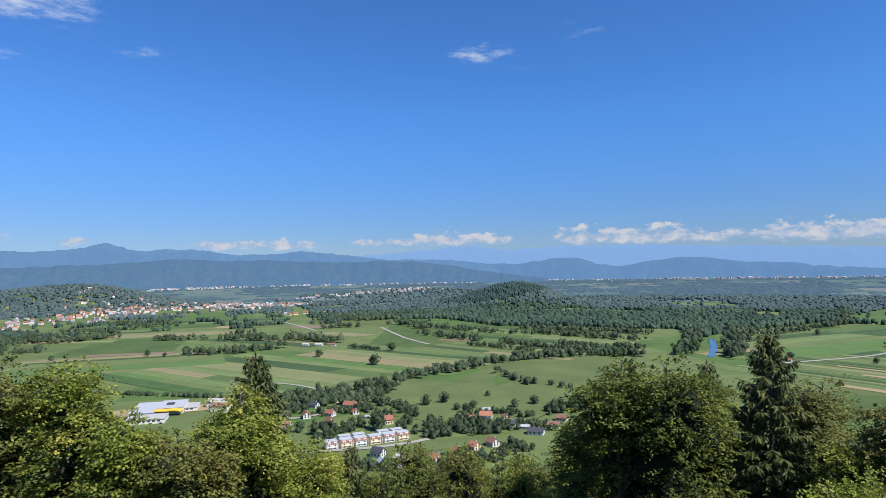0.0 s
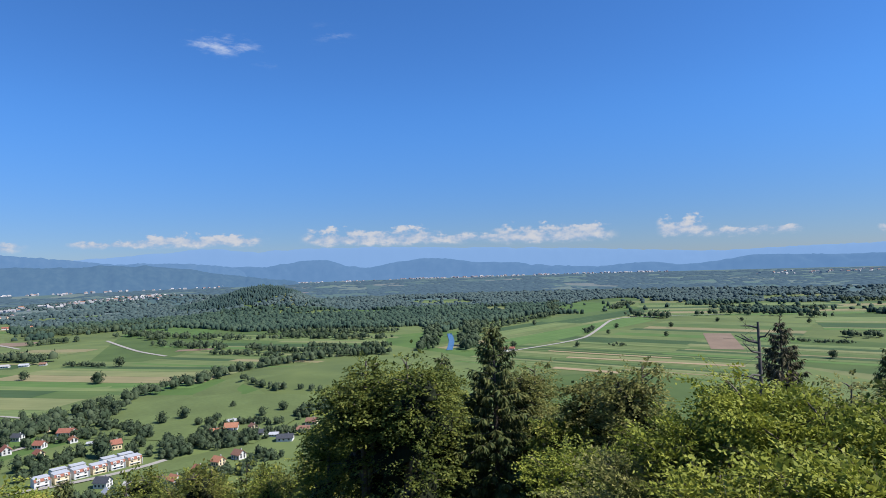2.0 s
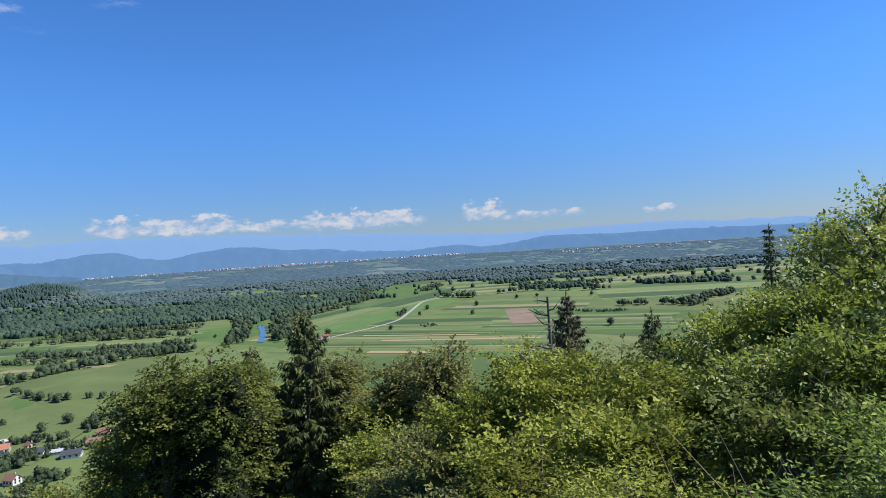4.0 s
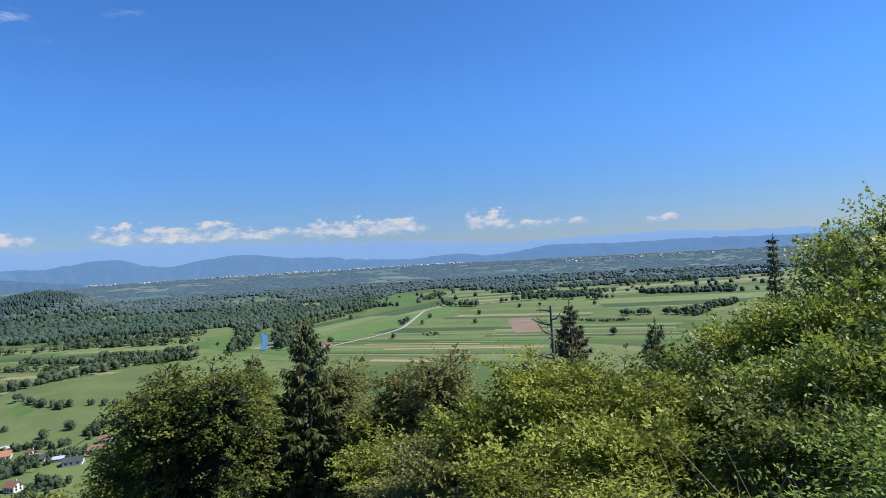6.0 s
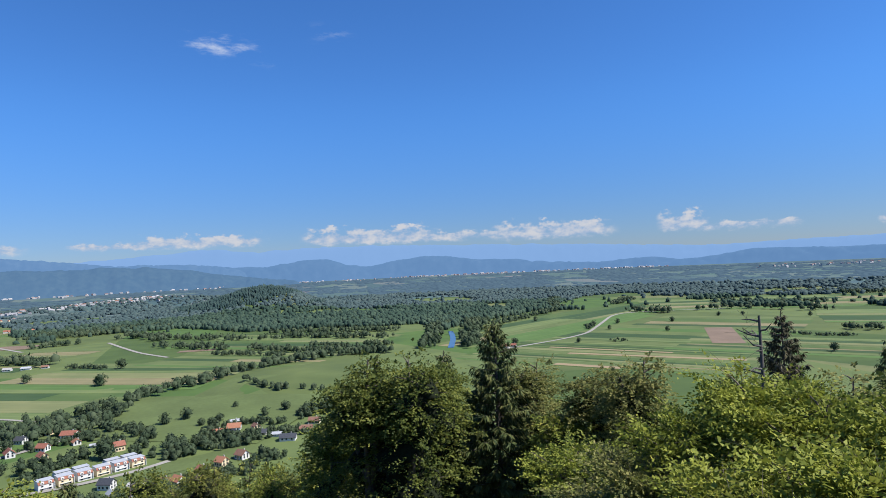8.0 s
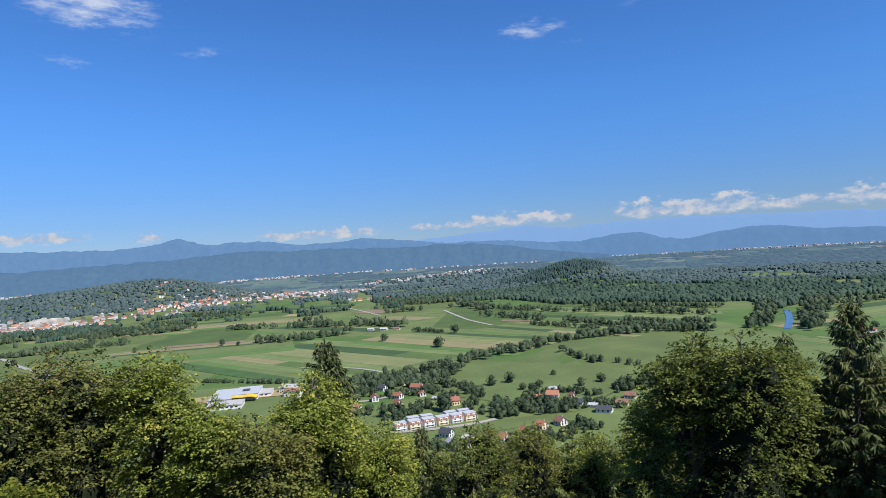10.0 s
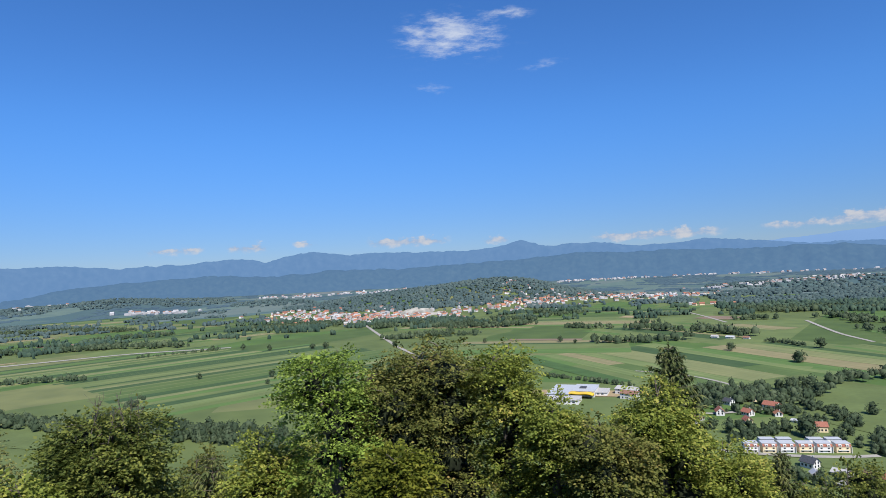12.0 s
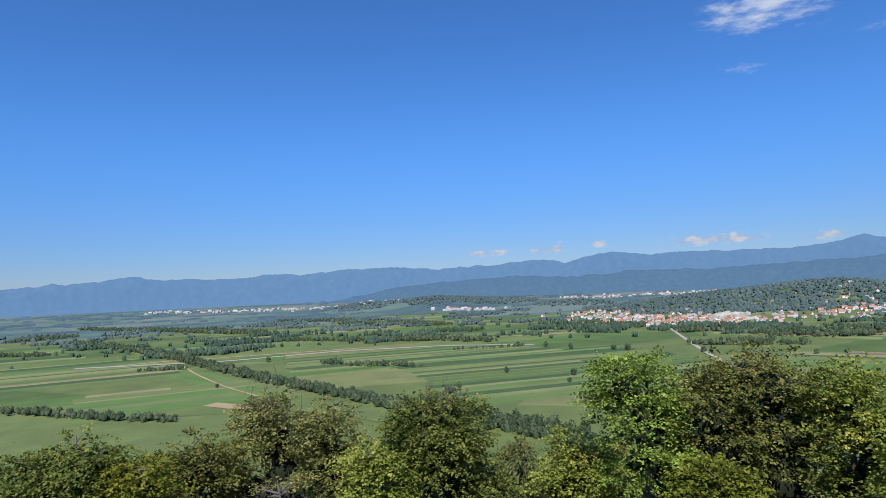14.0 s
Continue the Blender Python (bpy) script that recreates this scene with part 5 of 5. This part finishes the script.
def terrace_unit(wall):
    """One of a row of terraced houses: red front roof with a dormer, pale roof behind."""
    top = empty("terraced_house", "white terraced house with a red front roof and pale rear roof", "house", "terraced houses")
    bm = bmesh.new()
    box(bm, -4.4, 4.4, -4.5, 5.5, -1.5, 5.6)
    body = part("wall", bm, wall, top)
    bm = bmesh.new()
    for v in ((-4.6, 4.6),):
        a = [bm.verts.new(p) for p in ((v[0], -4.9, 5.7), (v[1], -4.9, 5.7), (v[1], -3.0, 7.6), (v[0], -3.0, 7.6), (v[0], -4.9, 6.0), (v[1], -4.9, 6.0), (v[1], -3.0, 7.9), (v[0], -3.0, 7.9))]
        for f in ((3, 2, 1, 0), (4, 5, 6, 7), (0, 1, 5, 4), (1, 2, 6, 5), (2, 3, 7, 6), (3, 0, 4, 7)):
            bm.faces.new([a[k] for k in f])
    part("front_roof", bm, MAT_RED, top, "sloping red tiled roof")
    bm = bmesh.new()
    prism(bm, [(-4.4, 5.6), (4.4, 5.6), (4.4, 8.1), (-4.4, 8.1)], -3.1, 5.4)
    part("upper_wall", bm, MAT_WHITE, top)
    bm = bmesh.new()
    box(bm, -4.7, 4.7, -3.3, 5.9, 8.14, 8.4)
    part("rear_roof", bm, MAT_METAL, top, "pale flat sheet roof")
    for x in (-2.2, 2.2):
        bm = bmesh.new()
        prism(bm, [(x - 1.0, 5.9), (x + 1.0, 5.9), (x + 1.0, 7.6), (x - 1.0, 7.6)], -4.9, -2.6)
        d = part("dormer", bm, MAT_WHITE, top)
        bm = bmesh.new()
        box(bm, x - 0.45, x + 0.45, -4.98, -4.88, 6.3, 7.1)
        part("window", bm, MAT_GLASS, d)
        for z in (0.4, 3.1):
            bm = bmesh.new()
            box(bm, x - 0.6, x + 0.6, -4.58, -4.45, z + 0.4, z + 1.7)
            part("window", bm, MAT_GLASS, body)
    bm = bmesh.new()
    box(bm, -3.4, 3.4, -5.5, -4.52, 2.5, 2.7)
    part("balcony", bm, MAT_WHITE, top)
    bm = bmesh.new()
    box(bm, 4.42, 4.7, -5.6, 5.2, -1.5, 6.2)
    part("party_wall", bm, MAT_WHITE, top)
    return top


first = terrace_unit(MAT_WHITE)
second = terrace_unit(MAT_CREAM)
for k, (x, y) in enumerate([(-78, 432), (-68.6, 436.4), (-59.2, 440.8), (-49.8, 445.2), (-40.4, 449.6), (-31, 454)]):
    ob = (first, second)[k] if k < 2 else copy_thing((first, second)[k % 2], Matrix())
    put(ob, x, y, 25)
    ob.matrix_world = ob.matrix_world @ Matrix.Diagonal((0.92, 0.75, 0.66, 1))
for x, y in [(-72, 449), (-62.6, 453.4), (-46, 461), (-36.6, 465.4)]:
    ob = copy_thing(first, Matrix())
    put(ob, x, y, 205)
    ob.matrix_world = ob.matrix_world @ Matrix.Diagonal((0.92, 0.65, 0.6, 1))


def factory():
    top = empty("factory", "white factory halls with a curved yellow canopy", "factory")
    halls = [(-20, 6, -12, 26, 9, MAT_METAL, "white flat hall roof"), (6.5, 34, -2, 26, 10.5, MAT_METAL, "white flat hall roof"), (-16, 22, -30, -13, 7, MAT_CONCRETE, "grey lower hall roof"), (34.5, 48, 4, 22, 6, MAT_CONCRETE, "grey annex roof")]
    for x0, x1, y0, y1, h, m, lab in halls:
        bm = bmesh.new()
        box(bm, x0, x1, y0, y1, -2, h)
        w = part("hall_wall", bm, MAT_WHITE, top)
        bm = bmesh.new()
        box(bm, x0 - 0.5, x1 + 0.5, y0 - 0.5, y1 + 0.5, h + 0.01, h + 0.7)
        part("roof", bm, m, top, lab)
        for k in range(int((x1 - x0) // 5)):
            bm = bmesh.new()
            box(bm, x0 + 1.2 + 5 * k, x0 + 4.2 + 5 * k, y0 - 0.08, y0 + 0.05, h * 0.45, h * 0.75)
            part("window", bm, MAT_GLASS, w)
    bm = bmesh.new()
    n = 14
    pts = [(34 * (k / n) + 0.0, 7.6 + 3.0 * math.sin(math.pi * k / n) + 0.9 * math.sin(3 * math.pi * k / n)) for k in range(n + 1)]
    prism(bm, pts + [(x, z - 1.2) for x, z in pts[::-1]], -10, -2.6)
    part("canopy", bm, MAT_YELLOW, top, "curved yellow canopy")
    bm = bmesh.new()
    prism(bm, [(x, 4.0) for x, z in (pts[0], pts[-1])] + [(x, z - 1.25) for x, z in pts[::-1]], -2.62, -2.2)
    part("canopy_wall", bm, MAT_YELLOW, top)
    bm = bmesh.new()
    box(bm, 14, 22, 8, 14, 11.25, 13.0)
    part("roof_plant", bm, MAT_DARK, top, "dark plant room on the roof")
    return top


plant_hall = factory()
plant_hall.matrix_world = pose(-253, 545, float(land(-253, 545)), 0, 0, 14) @ Matrix.Diagonal((0.76, 1.2, 0.5, 1))
put(house(12, 20, 5, 2, MAT_WHITE, MAT_CONCRETE, "white workshop with a grey roof", group="village houses"), -205, 575, 80)
put(house(10, 16, 5, 2, MAT_WHITE, MAT_BROWN, "white workshop with a brown roof", group="village houses"), -196, 556, 80)

# ---- the town at the foot of the wooded hill ----
rng = np.random.default_rng(5)
kinds = [house(8, 10, 4.6, 3.2, w, r, "small white town house with a %s roof" % c, False, "town houses", False) for w, r, c in
         ((MAT_WHITE, MAT_RED, "red"), (MAT_WHITE, MAT_ORANGE, "bright orange"), (MAT_WHITE, MAT_BROWN, "brown"), (MAT_CREAM, MAT_RED, "dull red"), (MAT_WHITE, MAT_CONCRETE, "grey"), (MAT_WHITE, MAT_ORANGE, "orange"))]
TOWN = [([(-1640, 1420), (-1400, 1320), (-1190, 1235), (-1090, 1330), (-985, 1390)], 120, 125), ([(-1330, 1440), (-1180, 1400), (-1080, 1470)], 95, 30), ([(-1010, 1560), (-985, 1760), (-905, 1900), (-852, 2042)], 90, 75),
        ([(-860, 2060), (-773, 2237), (-620, 2330), (-540, 2380)], 120, 95), ([(-1180, 2000), (-1060, 2090)], 60, 10), ([(-1100, 1860), (-1020, 1960)], 50, 10), ([(-440, 1830), (-380, 1790)], 40, 8)]
count = 0
for pts, wide, n in TOWN:
    p = np.array(pts, float)
    s = np.concatenate([[0], np.cumsum(np.hypot(*np.diff(p, axis=0).T))])
    for _ in range(n):
        u = rng.uniform(0, s[-1])
        x, y = np.interp(u, s, p[:, 0]) + rng.normal() * wide * 0.5, np.interp(u, s, p[:, 1]) + rng.normal() * wide * 0.5
        k = count % 6 if count < 6 else rng.integers(0, 6)
        ob = kinds[k] if count < 6 else copy_thing(kinds[k], Matrix())
        count += 1
        s2 = rng.uniform(0.7, 1.1)
        ob.matrix_world = pose(x, y, float(land(x, y)), 0, 0, rng.uniform(0, 360)) @ Matrix.Diagonal((s2, s2 * rng.uniform(0.9, 1.5), s2, 1))

# bare quarry face behind the town
bm = bmesh.new()
bmesh.ops.create_grid(bm, x_segments=36, y_segments=12, size=0.5)
for v in bm.verts:
    x, y = v.co.x * 150, v.co.y
    n1 = noise.fractal((x * 0.07, y * 2, 2.0), 0.8, 2.0, 4)
    wx = -1130 + x * 0.95 + 8 * n1
    wy = 1440 + x * 0.3 + 30 * y + 12 * n1
    v.co = (wx, wy, float(land(wx, wy)) + (y + 0.5) * 24 * (1 - (abs(x) / 80) ** 2) + 6 * n1 - 4)
tagged(part("quarry_face", bm, MAT_ROCK, None, "bare pale rock face of a quarry"), "", "quarry", kind="structure")


def far_village(pts, wide, n, size, label):
    """Houses too far off to tell apart."""
    p = np.array(pts, float)
    s = np.concatenate([[0], np.cumsum(np.hypot(*np.diff(p, axis=0).T))])
    u = rng.uniform(0, s[-1], n)
    q = np.column_stack([np.interp(u, s, p[:, 0]), np.interp(u, s, p[:, 1])]) + rng.normal(size=(n, 2)) * wide * 0.5
    t = np.array([(-.5, -.7, 0), (.5, -.7, 0), (.5, .7, 0), (-.5, .7, 0), (-.5, -.7, .7), (.5, -.7, .7), (.5, .7, .7), (-.5, .7, .7), (0, -.7, 1.05), (0, .7, 1.05)], float)
    f = np.array([(0, 1, 5, 4), (1, 2, 6, 5), (2, 3, 7, 6), (3, 0, 4, 7), (4, 5, 8, 8), (6, 7, 9, 9), (5, 6, 9, 8), (7, 4, 8, 9)])
    sc = size * rng.uniform(0.7, 1.5, (n, 3)) * (1, 1, 0.8)
    v, F = merged(t, f, np.column_stack([q, land(*q.T) + 1]), sc, rng.uniform(0, 6.28, n))
    faces = [tuple(dict.fromkeys(a)) for a in F.tolist()]
    me = bpy.data.meshes.new("far_village")
    me.from_pydata(v.tolist(), [], faces)
    for m in (MAT_FARWALL, MAT_BROWN, MAT_CONCRETE, MAT_ORANGE):
        me.materials.append(m)
    roof = rng.choice([1, 1, 2, 3, 0] if "town" in label else [1, 1, 2, 2, 0], n)
    me.polygons.foreach_set("material_index", np.array([[0, 0, 0, 0, 0, 0, r, r] for r in roof], dtype=np.int32).ravel())
    return thing("far_village", me, MAT_WHITE, label, "village", kind="stuff")


far_village([(-1150, 4080), (-735, 4180), (-354, 4280), (272, 4290)], 150, 200, 10, "white houses of a far village below the foothills")
far_village([(-640, 2790), (-418, 2860), (-116, 2910), (-2, 3080)], 90, 110, 9, "houses of a village among trees")
far_village([(-1700, 3600), (-1500, 3850), (-1250, 4000)], 120, 90, 9, "pale houses of a far village")
far_village([(-4050, 200), (-3717, 572), (-3484, 992), (-3124, 1353)], 150, 120, 10, "pale houses of far villages before the mountains")
far_village([(-2330, 1500), (-2430, 1400), (-2520, 1320)], 60, 45, 11, "red-roofed houses at the foot of a low hill")
far_village([(-2900, 2300), (-2500, 2750), (-2250, 3050), (-2000, 3250)], 160, 150, 10, "pale houses of far villages before the mountains")
far_village([(1500, 4350), (2200, 4050), (2700, 3700), (3050, 3400)], 160, 170, 9, "pale buildings of a distant city")
far_village([(300, 4450), (900, 4400), (1500, 4300)], 170, 70, 8, "pale buildings in the far plain")
far_village([(3050, 2550), (3300, 2250), (3500, 2000)], 200, 50, 9, "pale houses in the far plain")


for line in STREETS:
    far_village(line, 150, 72, 8.0, "closely built small houses of the town")


# ---- single trees standing in the fields ----
def field_tree(x, y, h, seed, wide=0.48):
    ob = empty("field_tree", "lone round-crowned tree in the meadow", "tree", "trees in the fields")
    v, f = FAR_TREES[seed % 5]
    r = np.random.default_rng(seed)
    extra = [(v * (wide * h, wide * h, h * 0.52) + (0, 0, h * 0.02), f)]
    n = 260
    d = r.normal(size=(n, 3))
    d /= np.linalg.norm(d, axis=1)[:, None]
    c = d * r.uniform(0.8, 1.06, (n, 1)) * (wide * h, wide * h, h * 0.44) + (0, 0, h * 0.52)
    a, b = r.normal(size=(n, 3)) * h * 0.05, r.normal(size=(n, 3)) * h * 0.05
    extra.append((np.stack([c, c + a, c + b], 1).reshape(-1, 3), np.arange(n * 3).reshape(-1, 3)))
    V, F = joined(extra)
    tv, tf = tube([(0, 0, -0.5), (0.1, 0, h * 0.3), (0, 0.1, h * 0.6)], [0.35, 0.28, 0.12], 6)
    thing("trunk", mesh_of("trunk", tv, tf), MAT_BARK, parent=ob)
    thing("crown", mesh_of("crown", V, F), MAT_HEDGE, parent=ob, smooth=True)
    return put(ob, x, y, seed * 40)


SOLO = [(-80, 949, 15), (-93, 819, 11), (-89, 815, 14), (-17, 563, 10), (-1, 570, 11), (-178, 898, 12), (-79, 632, 14), (-57, 622, 13), (40, 590, 6), (120, 560, 9), (24, 545, 8), (10, 540, 7), (18, 530, 9), (-440, 935, 10), (-410, 925, 7), (-375, 930, 7), (-390, 955, 13),
        (-1000, 681, 9), (-949, 709, 10), (-883, 714, 10), (-814, 749, 10), (-796, 763, 12), (-640, 520, 9), (-720, 470, 8), (-600, 480, 6), (-1120, 240, 10), (-870, 120, 6), (700, 780, 8), (650, 860, 8), (800, 880, 10), (520, 760, 8), (438, 800, 11), (720, 930, 9), (1020, 780, 9), (640, 1080, 10), (690, 500, 11),
        (-65, 640, 12), (-690, 820, 9), (-560, 900, 8), (930, 900, 9), (970, 880, 8), (-1400, 330, 9), (-1330, 260, 8), (-140, 990, 8), (60, 545, 8), (78, 555, 9), (5, 480, 9), (-50, 480, 12), (-54, 486, 13), (-98, 470, 9), (-110, 478, 9), (-120, 540, 9), (-75, 540, 8)]
for n, (x, y, h) in enumerate(SOLO):
    field_tree(x, y, h, n)
